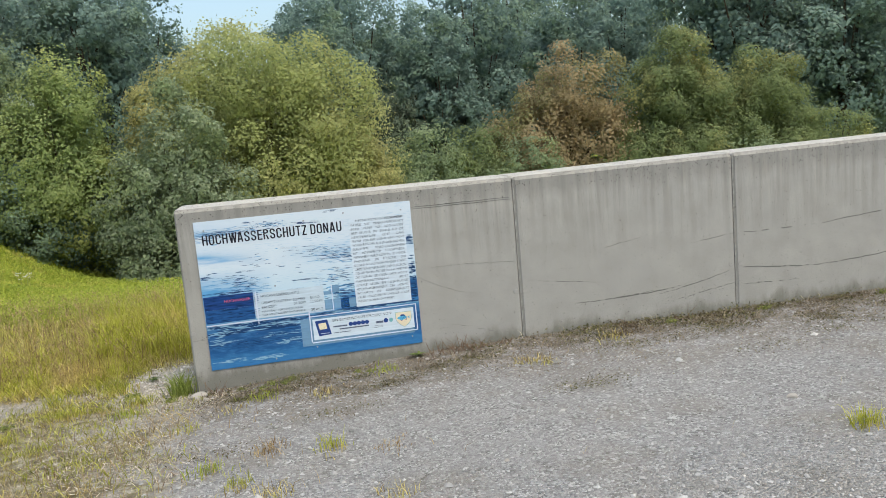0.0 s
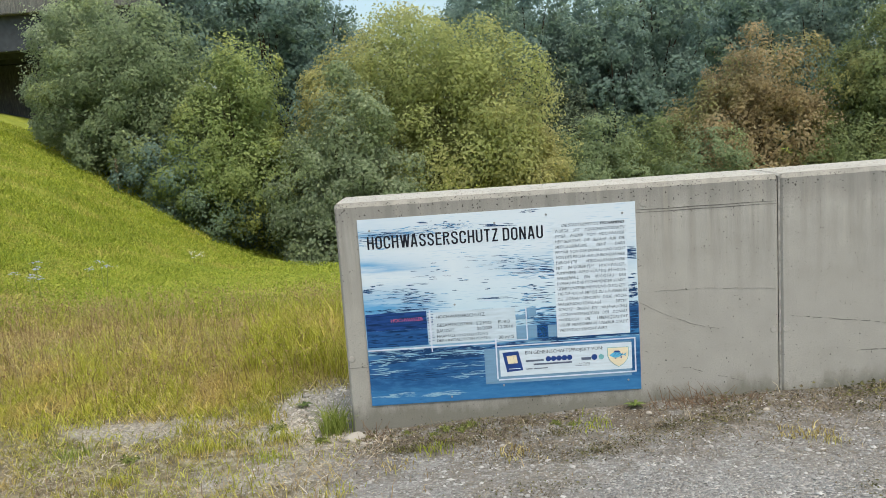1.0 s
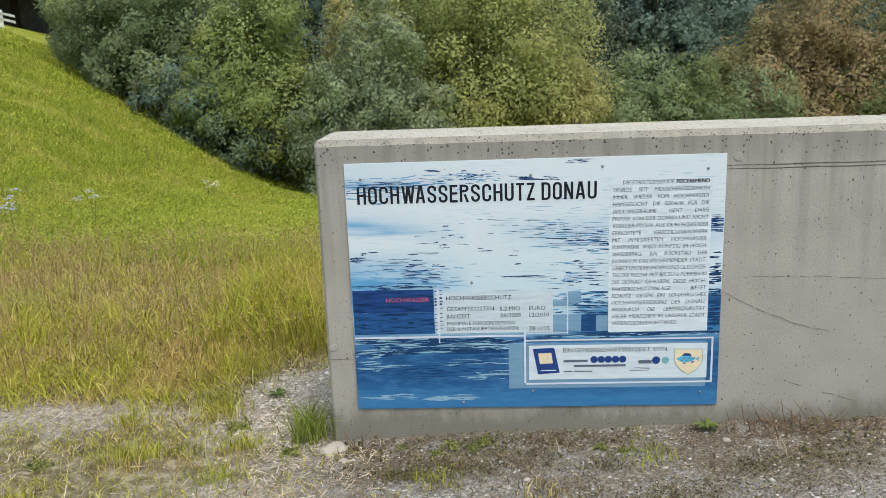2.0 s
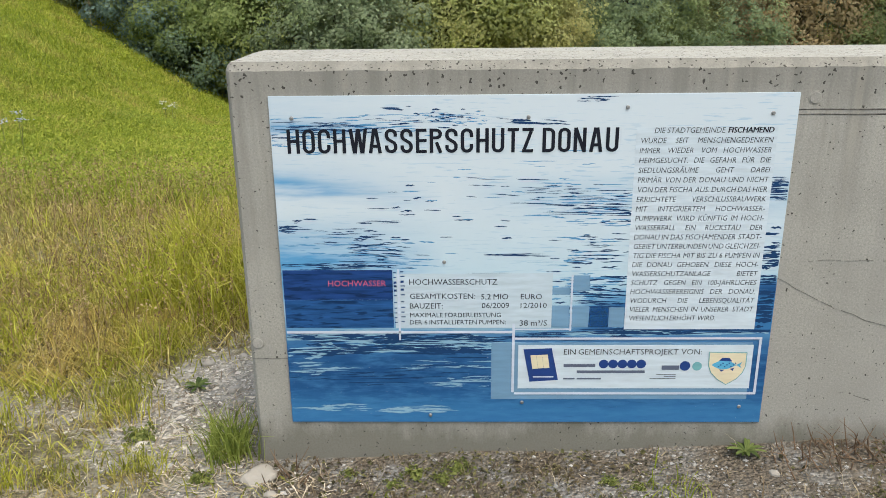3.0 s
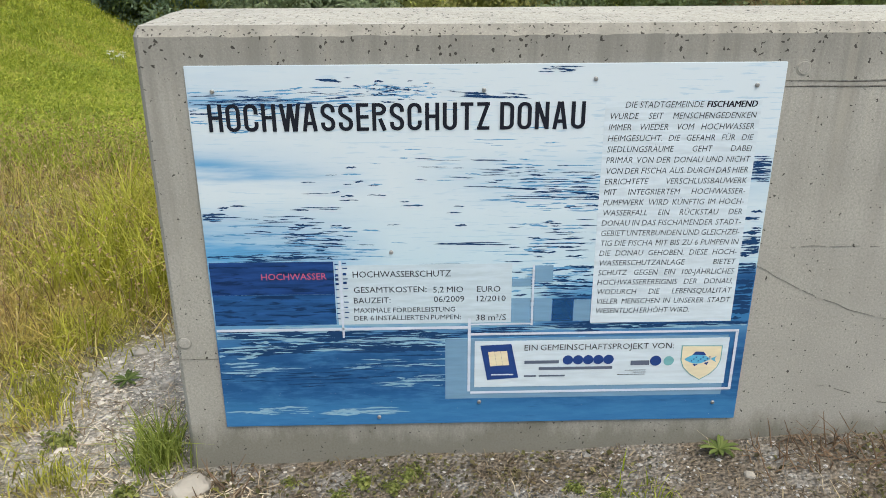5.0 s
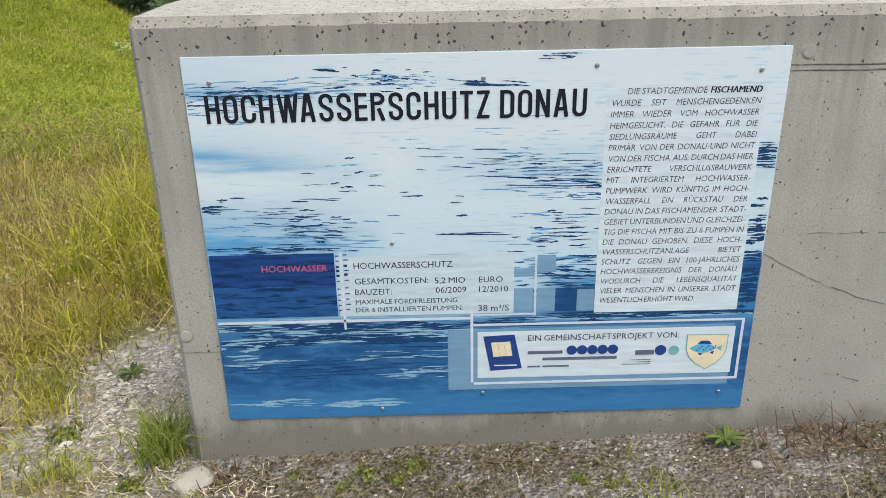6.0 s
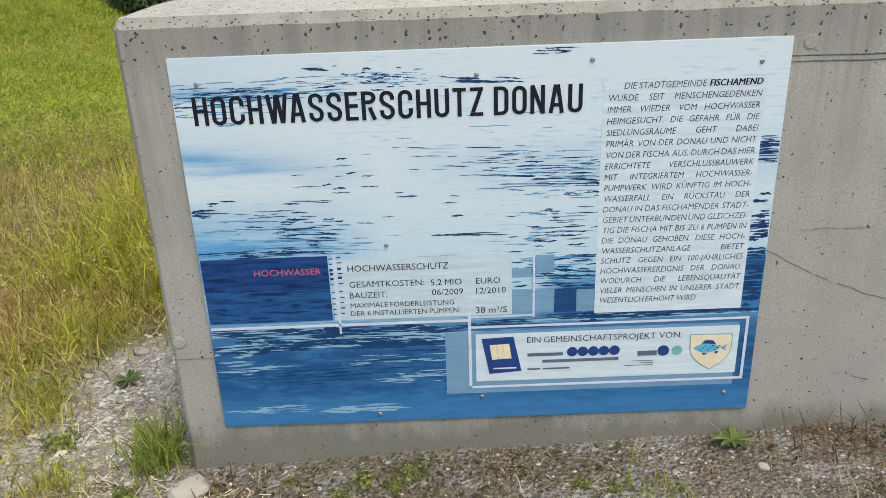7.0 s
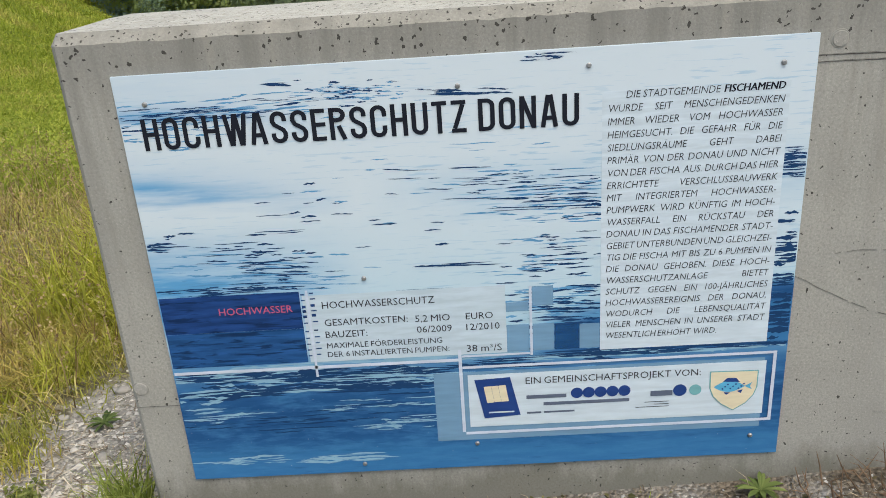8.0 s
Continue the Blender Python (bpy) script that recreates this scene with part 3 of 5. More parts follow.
def ripples(name, patches, material, label, seed, depth):
    """Printed ripples: ragged lens shapes strewn over patches (u, v, half width, half height, number, length, thickness, slope)."""
    r_ = np.random.default_rng(seed)
    rows = np.concatenate([np.tile(np.array(p, float), (int(p[4]), 1)) for p in patches])
    n = len(rows)
    length = rows[:, 5] * r_.lognormal(0, 0.45, n)
    thick = rows[:, 6] * r_.lognormal(0, 0.35, n)
    du = np.clip(r_.normal(0, 0.5, n), -1, 1) * rows[:, 2]
    cu = rows[:, 0] + du
    cv = rows[:, 1] + np.clip(r_.normal(0, 0.5, n), -1, 1) * rows[:, 3] + du * rows[:, 7]
    k = 9
    t = np.linspace(-1, 1, k)[None]
    mid = np.cumsum(r_.normal(0, 0.10, (n, k)), 1) * thick[:, None] + t * (length * rows[:, 7] * 0.25)[:, None]
    belly = (1 - t ** 2) ** 0.8
    hi = belly * r_.uniform(0.25, 1.1, (n, k)) * thick[:, None] * 0.5
    lo = belly * r_.uniform(0.25, 1.1, (n, k)) * thick[:, None] * 0.5
    u = np.clip(cu[:, None] + t * (length * 0.5)[:, None], 0.003, BW - 0.003)
    d_ = np.broadcast_to((depth - r_.uniform(0, 0.0001, n))[:, None], (n, k))
    top_ = np.stack([u, d_, np.clip(cv[:, None] + mid + hi, 0.003, BH - 0.003)], -1)
    low_ = np.stack([u, d_, np.clip(cv[:, None] + mid - lo, 0.003, BH - 0.003)], -1)
    vv = np.concatenate([top_, low_], 1).reshape(-1, 3)
    i_ = np.arange(k - 1)
    q = np.stack([i_ + k, i_ + k + 1, i_ + 1, i_], 1)
    ff = (q[None] + (np.arange(n) * 2 * k)[:, None, None]).reshape(-1, 4)
    ob = new(name, mesh_np(name, vv, ff, material))
    ob.parent = board
    return tagged(ob, label, kind="stuff")


I_DEEP = ink("deep_blue_ink", (0.012, 0.045, 0.125), rough=0.45)
I_MID = ink("ripple_blue_ink", (0.10, 0.27, 0.47), rough=0.45)
I_FOAM = ink("foam_ink", (0.27, 0.46, 0.60), 0.8, rough=0.45)
ripples("ripple", [(0.22, 0.955, 0.26, 0.034, 60, 0.06, 0.003, 0.04), (0.52, 0.985, 0.14, 0.022, 40, 0.030, 0.003, -0.05), (0.10, 0.915, 0.12, 0.035, 20, 0.05, 0.004, 0.0), (0.96, 0.725, 0.18, 0.06, 55, 0.06, 0.0030, -0.03),
                   (0.26, 0.565, 0.26, 0.06, 75, 0.06, 0.0035, -0.08), (0.95, 0.60, 0.16, 0.16, 45, 0.05, 0.004, 0.0), (0.95, 0.40, 0.16, 0.12, 50, 0.06, 0.006, -0.03), (0.70, 0.80, 0.30, 0.14, 20, 0.04, 0.003, 0.0)], I_MID, "mid-blue printed ripples", 41, -0.00015)
ripples("ripple", [(0.24, 0.960, 0.26, 0.022, 44, 0.05, 0.0030, 0.05), (0.10, 0.942, 0.11, 0.030, 22, 0.05, 0.0034, 0.0), (0.53, 0.985, 0.13, 0.025, 34, 0.018, 0.0030, -0.06), (0.94, 1.033, 0.06, 0.010, 12, 0.04, 0.0035, 0.0), (0.34, 1.012, 0.02, 0.002, 2, 0.09, 0.0050, 0.0),
                   (0.76, 0.968, 0.07, 0.012, 12, 0.06, 0.0045, -0.10), (0.97, 0.718, 0.17, 0.045, 36, 0.07, 0.0034, -0.03), (0.80, 0.775, 0.22, 0.05, 26, 0.05, 0.0028, -0.05), (0.28, 0.645, 0.12, 0.05, 14, 0.055, 0.0050, 0.0), (0.28, 0.585, 0.15, 0.045, 30, 0.05, 0.0036, -0.12)],
        I_DEEP, "dark printed ripples on the water", 42, -0.0003)
ripples("ripple", [(0.40, 0.70, 0.30, 0.10, 22, 0.04, 0.0040, 0.0), (0.96, 0.57, 0.13, 0.13, 50, 0.045, 0.0040, 0.0), (0.68, 0.57, 0.06, 0.01, 4, 0.09, 0.0055, 0.0), (0.03, 0.66, 0.03, 0.05, 8, 0.05, 0.0050, -0.05), (0.17, 0.535, 0.16, 0.016, 36, 0.06, 0.0040, 0.0), (0.62, 0.45, 0.28, 0.10, 18, 0.06, 0.0030, 0.0),
                   (1.475, 0.77, 0.02, 0.05, 22, 0.06, 0.0050, 0.0), (1.475, 0.55, 0.02, 0.10, 34, 0.05, 0.0065, 0.0), (1.475, 0.40, 0.02, 0.08, 36, 0.06, 0.0085, 0.0), (0.99, 0.40, 0.13, 0.10, 60, 0.07, 0.0070, -0.04)],
        I_DEEP, "dark printed ripples on the water", 43, -0.00032)
ripples("foam", [(0.18, 0.305, 0.22, 0.018, 44, 0.12, 0.008, 0.02), (0.52, 0.275, 0.24, 0.030, 60, 0.10, 0.007, -0.03), (0.12, 0.255, 0.12, 0.022, 22, 0.10, 0.009, 0.06), (0.09, 0.190, 0.10, 0.022, 14, 0.06, 0.005, 0.02), (0.56, 0.145, 0.11, 0.018, 26, 0.05, 0.0045, 0.05),
                 (0.50, 0.205, 0.16, 0.022, 18, 0.05, 0.0035, 0.0), (0.13, 0.053, 0.10, 0.012, 18, 0.06, 0.0045, 0.02), (0.38, 0.046, 0.15, 0.012, 28, 0.06, 0.0045, -0.02), (1.15, 0.312, 0.33, 0.008, 50, 0.10, 0.005, 0.0), (0.62, 0.325, 0.28, 0.012, 40, 0.10, 0.006, 0.0)],
        I_FOAM, "pale printed foam on the swell", 44, -0.00015)
ripples("ripple", [(0.45, 0.30, 0.40, 0.014, 70, 0.10, 0.0060, 0.0), (0.20, 0.265, 0.22, 0.025, 50, 0.08, 0.0060, 0.06), (0.55, 0.255, 0.24, 0.025, 50, 0.09, 0.0060, -0.03), (1.15, 0.318, 0.33, 0.010, 44, 0.10, 0.0055, 0.0), (0.30, 0.165, 0.28, 0.03, 30, 0.09, 0.0040, 0.04)],
        I_DEEP, "dark troughs printed between the foam", 45, -0.0003)
patch("text_panel", 1.050, 1.450, 0.325, 0.950, I_PANEL, 1, "pale translucent panel behind the paragraph")
patch("table_panel", 0.345, 0.826, 0.331, 0.510, I_TABLE, 1, "pale translucent panel behind the figures")
patch("dark_field", 0.004, 0.339, 0.425, 0.522, I_NAVY, 1, "dark navy printed field")
patch("dark_field", 0.004, 0.339, 0.332, 0.4246, I_NAVY2, 1, "navy printed field")
for u0, u1, v0, v1, mt in ((0.826, 0.880, 0.440, 0.464, I_SKY), (0.826, 0.880, 0.332, 0.405, I_SKY), (0.889, 0.940, 0.332, 0.405, I_SKY), (0.941, 1.000, 0.332, 0.400, I_BLUE),
                           (0.889, 0.939, 0.452, 0.503, I_SKY), (1.001, 1.049, 0.332, 0.398, I_SKY)):
    patch("square", u0, u1, v0, v1, mt, 1, "printed blue square")
patch("credit_wash", 0.642, 1.451, 0.084, 0.281, I_SKY, 1, "light blue translucent field")
patch("credit_panel", 0.726, 1.455, 0.122, 0.272, I_PANEL, 2, "pale panel behind the credits")
for u0, u1, v0, v1 in ((0.004, 0.706, 0.313, 0.321), (0.354, 0.360, 0.290, 0.524), (0.706, 0.714, 0.1085, 0.345), (0.7145, 0.8815, 0.3235, 0.3285),
                       (0.882, 0.888, 0.3205, 0.505), (0.7145, 1.478, 0.291, 0.298), (0.7145, 1.478, 0.1005, 0.108), (1.470, 1.478, 0.1085, 0.2905)):
    patch("rule", u0, u1, v0, v1, I_WHITE, 3, "white printed line")
for i, v in enumerate((0.512, 0.497, 0.478, 0.466, 0.452, 0.437, 0.414, 0.396, 0.380, 0.364, 0.348)):
    patch("tick", 0.342, 0.351, v, v + (0.007 if i in (2, 3, 4) else 0.003), I_NAVY, 2)
    patch("tick", 0.363, 0.373 + 0.003 * (i % 2), v + 0.003, v + (0.010 if i in (2, 4) else 0.006), I_NAVY, 2)


# ---- lettering ----
WORDS = {}


def word_mesh(text, bold):
    """Outline of one word, unit cap height, as a flat mesh; returns (mesh, width)."""
    key = (text, bold)
    if key not in WORDS:
        cu = bpy.data.curves.new("lettering", "FONT")
        cu.body = text
        cu.resolution_u = 2
        cu.offset = bold
        tmp = bpy.data.objects.new("lettering", cu)
        scene.collection.objects.link(tmp)
        me = bpy.data.meshes.new_from_object(tmp)
        co = np.empty(len(me.vertices) * 3)
        me.vertices.foreach_get("co", co)
        co = co.reshape(-1, 3)
        bpy.data.objects.remove(tmp)
        WORDS[key] = (me, co[:, 0].min(), co[:, 0].max())
    return WORDS[key]


CAP = 0.71


def line(name, text, u0, u1, v, cap, material, slant=0.0, bold=0.0, natural=0.0, label="", layer=3):
    """A line of lettering from u0 to u1 with its words spread evenly; natural: width of a letter's advance against its height, to keep the words' own width."""
    words = text.split(" ")
    parts = [word_mesh(w, bold) for w in words]
    total = sum(hi - lo for _, lo, hi in parts)
    gap = 0.32
    if natural:
        sx = natural * cap / CAP
        gap = ((u1 - u0) - total * sx) / max(1, len(words) - 1) / sx if len(words) > 1 else 0
    else:
        sx = (u1 - u0) / (total + gap * (len(words) - 1))
    sz = cap / CAP
    row = thing(name, (0, 0, 0), label, "")
    row.parent = board
    u = u0
    for me, lo, hi in parts:
        bm = bmesh.new()
        bm.from_mesh(me)
        for vert in bm.verts:
            x, y = vert.co.x - lo, vert.co.y
            vert.co = (u + x * sx + slant * y * sz, -0.0005 * layer, v + y * sz)
        bmesh.ops.recalc_face_normals(bm, faces=bm.faces)
        part("word", bm, material, row)
        u += (hi - lo + gap) * sx
    return row


S_ = 0.128     # stroke of the condensed capitals, in cap heights


def arc(cx, cz, rx, rz, a0, a1, n=7):
    return [(cx + rx * math.cos(radians(a0 + (a1 - a0) * i / n)), cz + rz * math.sin(radians(a0 + (a1 - a0) * i / n))) for i in range(n + 1)]


def glyph(ch):
    """Centre lines of one condensed capital of height 1: (width, list of (points, closed))."""
    h, w = S_ / 2, 0.46
    l, r_, b_, t = h, w - h, h, 1 - h
    q = (r_ - l) / 2
    m_ = (l + r_) / 2
    if ch == "H":
        return w, [([(l, 0), (l, 1)], False), ([(r_, 0), (r_, 1)], False), ([(l + h, 0.51), (r_ - h, 0.51)], False)]
    if ch == "O":
        return w, [(arc(m_, t - q, q, q, 0, 180) + arc(m_, b_ + q, q, q, 180, 360), True)]
    if ch == "C":
        return w, [([(r_, 0.64)] + arc(m_, t - q, q, q, 0, 180) + arc(m_, b_ + q, q, q, 180, 360) + [(r_, 0.36)], False)]
    if ch == "U":
        return w, [([(l, 1)] + arc(m_, b_ + q, q, q, 180, 360) + [(r_, 1)], False)]
    if ch == "S":
        return w, [([(r_, 0.68)] + arc(m_, t - q, q, q, 0, 180, 8) + [(l, 0.68), (l + 0.05, 0.58), (r_ - 0.05, 0.42), (r_, 0.32)] + arc(m_, b_ + q, q, q, 0, -180, 8) + [(l, 0.32)], False)]
    if ch == "E":
        return 0.40, [([(l, 0), (l, 1)], False)] + [([(l + h, z), (0.40, z)], False) for z in (b_, 0.51, t)]
    if ch == "D":
        return w, [([(l, b_), (l, t)] + arc(m_, t - q, q, q, 90, 0) + arc(m_, b_ + q, q, q, 0, -90), True)]
    if ch == "T":
        return 0.42, [([(0, t), (0.42, t)], False), ([(0.21, 0), (0.21, 1 - S_)], False)]
    if ch == "N":
        return w, [([(l, 0), (l, 1)], False), ([(r_, 0), (r_, 1)], False), ([(l, 0.99), (r_, 0.01)], False)]
    if ch == "Z":
        return 0.43, [([(0.01, t), (0.42, t)], False), ([(0.01, b_), (0.42, b_)], False), ([(0.335, 1 - S_), (0.095, S_)], False)]
    if ch == "A":
        return 0.50, [([(0.07, 0), (0.22, 1)], False), ([(0.43, 0), (0.28, 1)], False), ([(0.15, 0.29), (0.35, 0.29)], False)]
    if ch == "W":
        return 0.70, [([(0.07, 1), (0.20, 0)], False), ([(0.22, 0), (0.34, 1)], False), ([(0.36, 1), (0.48, 0)], False), ([(0.50, 0), (0.63, 1)], False)]
    if ch == "R":
        return w, [([(l, 0), (l, 1)], False), ([(l + h, t), (m_ - 0.01, t)] + arc(m_, t - q * 0.95, q, q * 0.95, 90, -90) + [(l + h, t - 1.9 * q)], False), ([(m_ + 0.02, 0.44), (r_ + 0.005, 0.0)], False)]
    return 0.10, []


def stroke(bm_, pts, closed, width, place):
    """A mitred band along pts."""
    n = len(pts)
    rails = []
    for i_, p in enumerate(pts):
        a_ = pts[i_ - 1] if (i_ or closed) else None
        c_ = pts[(i_ + 1) % n] if (i_ < n - 1 or closed) else None
        d1 = Vector((p[0] - a_[0], p[1] - a_[1])).normalized() if a_ else None
        d2 = Vector((c_[0] - p[0], c_[1] - p[1])).normalized() if c_ else None
        d_ = ((d1 or d2) + (d2 or d1)).normalized()
        k_ = width / 2 / max(0.4, d_.dot(d1 or d2))
        rails.append([bm_.verts.new(place(p[0] - d_.y * k_ * s_, p[1] + d_.x * k_ * s_)) for s_ in (1, -1)])
    for i_ in range(n if closed else n - 1):
        a_, c_ = rails[i_], rails[(i_ + 1) % n]
        bm_.faces.new((a_[0], a_[1], c_[1], c_[0]))


def headline(text, u0, u1, v, cap):
    total = sum(glyph(ch)[0] for ch in text) + 0.115 * (len(text) - 1) - 0.09 * text.count("W")
    sx = (u1 - u0) / total
    u = u0
    title = thing("title", (0, 0, 0), "black condensed capitals", "")
    title.parent = board
    for ch in text:
        w, strokes = glyph(ch)
        if strokes:
            bm_ = bmesh.new()
            for j_, (pts, closed) in enumerate(strokes):
                stroke(bm_, pts, closed, S_, lambda x_, z_: (u + x_ * sx, -0.0015 - 0.00005 * j_, v + z_ * cap))
            bmesh.ops.recalc_face_normals(bm_, faces=bm_.faces)
            part("letter", bm_, I_TITLE, title)
        u += (w + 0.115 - (0.09 if ch == "W" else 0.0)) * sx


headline("HOCHWASSERSCHUTZ DONAU", 0.047, 1.000, 0.881, 0.0705)
PARAGRAPH = ["WURDE SEIT MENSCHENGEDENKEN", "IMMER WIEDER VOM HOCHWASSER", "HEIMGESUCHT. DIE GEFAHR FÜR DIE", "SIEDLUNGSRÄUME GEHT DABEI", "PRIMÄR VON DER DONAU UND NICHT",
             "VON DER FISCHA AUS. DURCH DAS HIER", "ERRICHTETE VERSCHLUSSBAUWERK", "MIT INTEGRIERTEM HOCHWASSER-", "PUMPWERK WIRD KÜNFTIG IM HOCH-", "WASSERFALL EIN RÜCKSTAU DER",
             "DONAU IN DAS FISCHAMENDER STADT-", "GEBIET UNTERBUNDEN UND GLEICHZEI-", "TIG DIE FISCHA MIT BIS ZU 6 PUMPEN IN", "DIE DONAU GEHOBEN. DIESE HOCH-", "WASSERSCHUTZANLAGE BIETET",
             "SCHUTZ GEGEN EIN 100-JÄHRLICHES", "HOCHWASSEREREIGNIS DER DONAU,", "WODURCH DIE LEBENSQUALITÄT", "VIELER MENSCHEN IN UNSERER STADT"]
NATURAL = min((1.438 - 1.062) / (sum(hi - lo for _, lo, hi in [word_mesh(w, 0.0) for w in text.split(" ")]) + 0.26 * text.count(" ")) for text in PARAGRAPH) * CAP / 0.0165
line("paragraph_line", "DIE STADTGEMEINDE", 1.101, 1.300, 0.934, 0.0165, I_TEXT, 0.15, bold=-0.006)
for du in (0.0, 0.0007, 0.0014):
    line("paragraph_line", "FISCHAMEND", 1.309 + du, 1.437 + du, 0.934, 0.0165, I_TITLE, 0.15, label="bold italic capitals", layer=3 + du * 100)
for i, text in enumerate(PARAGRAPH):
    v = 0.934 - (i + 1) * (0.934 - 0.355) / 20 - 0.0
    line("paragraph_line", text, 1.062, 1.438, v, 0.0165, I_TEXT, 0.15, bold=-0.006, natural=NATURAL)
line("paragraph_line", "WESENTLICH ERHÖHT WIRD.", 1.062, 1.327, 0.355, 0.0165, I_TEXT, 0.15, bold=-0.006)
for text, u0, u1, v, cap in (("HOCHWASSERSCHUTZ", 0.390, 0.658, 0.474, 0.019), ("GESAMTKOSTEN:", 0.391, 0.591, 0.428, 0.018), ("5,2 MIO", 0.609, 0.692, 0.426, 0.018), ("EURO", 0.730, 0.795, 0.426, 0.018),
                             ("BAUZEIT:", 0.390, 0.491, 0.396, 0.018), ("06/2009", 0.611, 0.695, 0.397, 0.018), ("12/2010", 0.730, 0.810, 0.397, 0.018), ("MAXIMALE FÖRDERLEISTUNG", 0.390, 0.670, 0.367, 0.015),
                             ("DER 6 INSTALLIERTEN PUMPEN:", 0.389, 0.686, 0.343, 0.015), ("38 m³/S", 0.728, 0.813, 0.338, 0.019)):
    line("table_line", text, u0, u1, v, cap, I_TEXT)
line("field_caption", "HOCHWASSER", 0.142, 0.319, 0.470, 0.019, I_RED, label="red capitals on navy")
line("credit_line", "EIN GEMEINSCHAFTSPROJEKT VON:", 0.868, 1.297, 0.240, 0.019, I_TEXT, layer=4)

# emblems and unreadable credits as plain shapes
bm = bmesh.new()
vs = [bm.verts.new((u, -0.0022, v)) for u, v in ((0.742, 0.258), (0.830, 0.262), (0.853, 0.152), (0.763, 0.146))]
bm.faces.new(vs)
bm.normal_update()
emblem = part("emblem", bm, I_LOGO, board, "tilted navy square emblem")
bm = bmesh.new()
for quad in (((0.764, 0.238), (0.782, 0.239), (0.789, 0.192), (0.771, 0.191)), ((0.800, 0.2395), (0.818, 0.2405), (0.825, 0.194), (0.807, 0.193)), ((0.7825, 0.2385), (0.7995, 0.2395), (0.8065, 0.1935), (0.7895, 0.1925))):
    bm.faces.new([bm.verts.new((u, -0.0027, v)) for u, v in quad])
part("emblem_block", bm, I_CREAM, emblem, "cream block on the emblem")
patch("credit_bar", 0.774, 0.838, 0.161, 0.165, I_WHITE, 5)
for i in range(5):
    part("emblem_dot", disc(0.994 + 0.0293 * i, 0.2075, 0.0150, -0.0025 - 0.0001 * i, -0.0020, 20), I_LOGO, board, "blue printed dot")
for u0, u1, v0, v1, mt in ((0.869, 0.968, 0.197, 0.207, I_BAR), (0.911, 1.124, 0.176, 0.185, I_BAR), (0.869, 0.905, 0.154, 0.159, I_BAR), (0.912, 0.988, 0.154, 0.159, I_BAR), (1.176, 1.230, 0.187, 0.202, I_BAR),
                           (1.161, 1.222, 0.170, 0.1715, I_TEXT), (1.185, 1.222, 0.163, 0.1645, I_TEXT), (1.140, 1.222, 0.156, 0.1575, I_TEXT)):
    patch("credit_bar", u0, u1, v0, v1, mt, 4, "unreadable credit line")
part("emblem_dot", disc(1.248, 0.2005, 0.0165, -0.0025, -0.0020, 20), I_LOGO, board, "navy printed dot")
part("emblem_dot", disc(1.286, 0.1995, 0.0150, -0.0025, -0.0020, 20), I_TEAL, board, "teal printed dot")


def crest(inset, y):
    pts = [(1.319, 0.249), (1.438, 0.247), (1.438, 0.200), (1.430, 0.176), (1.411, 0.153), (1.381, 0.134), (1.350, 0.154), (1.329, 0.177), (1.320, 0.201)]
    bm_ = bmesh.new()
    bm_.faces.new([bm_.verts.new((1.379 + (u - 1.379) * inset, y, 0.198 + (v - 0.198) * inset)) for u, v in pts])
    return bm_


part("crest_border", crest(1.0, -0.0022), I_TEAL, board, "thin grey-green crest border")
shield = part("crest", crest(0.95, -0.0027), I_CREAM, board, "cream crest shield")
bm = bmesh.new()
top = [(1.332 + 0.0075 * i, 0.204 + 0.017 * math.sin(math.pi * (i + 0.4) / 10.5)) for i in range(11)]
bot = [(1.332 + 0.0075 * i, 0.204 - 0.015 * math.sin(math.pi * (i + 0.4) / 10.5)) for i in range(10, -1, -1)]
bm.faces.new([bm.verts.new((u, -0.0032, v)) for u, v in top + [(1.424, 0.214), (1.419, 0.203), (1.425, 0.193)] + bot])
part("crest_charge", bm, I_FISH, shield, "blue shape on the crest")
for pts in (((1.352, 0.219), (1.362, 0.229), (1.384, 0.228), (1.394, 0.216)), ((1.355, 0.189), (1.362, 0.181), (1.372, 0.187)), ((1.388, 0.191), (1.398, 0.184), (1.402, 0.195))):
    bm = bmesh.new()
    bm.faces.new([bm.verts.new((u, -0.0033, v)) for u, v in pts])
    part("crest_fin", bm, I_LOGO, shield, "dark blue fin on the crest")
for i in range(9):
    part("crest_scale", disc(1.352 + 0.0065 * i, 0.2045 + 0.006 * ((i % 3) - 1), 0.0024, -0.0036, -0.0033, 6), I_LOGO, shield)
for u, v in ((0.064, 0.983), (0.741, 0.982), (1.021, 1.008), (1.431, 0.989), (0.497, 0.547), (0.741, 0.072), (1.431, 0.057), (0.448, 0.026)):
    scr = part("screw", disc(u, v, 0.0058, -0.0045, 0.002, 14, 0.002), STEEL, board, "steel screw head")

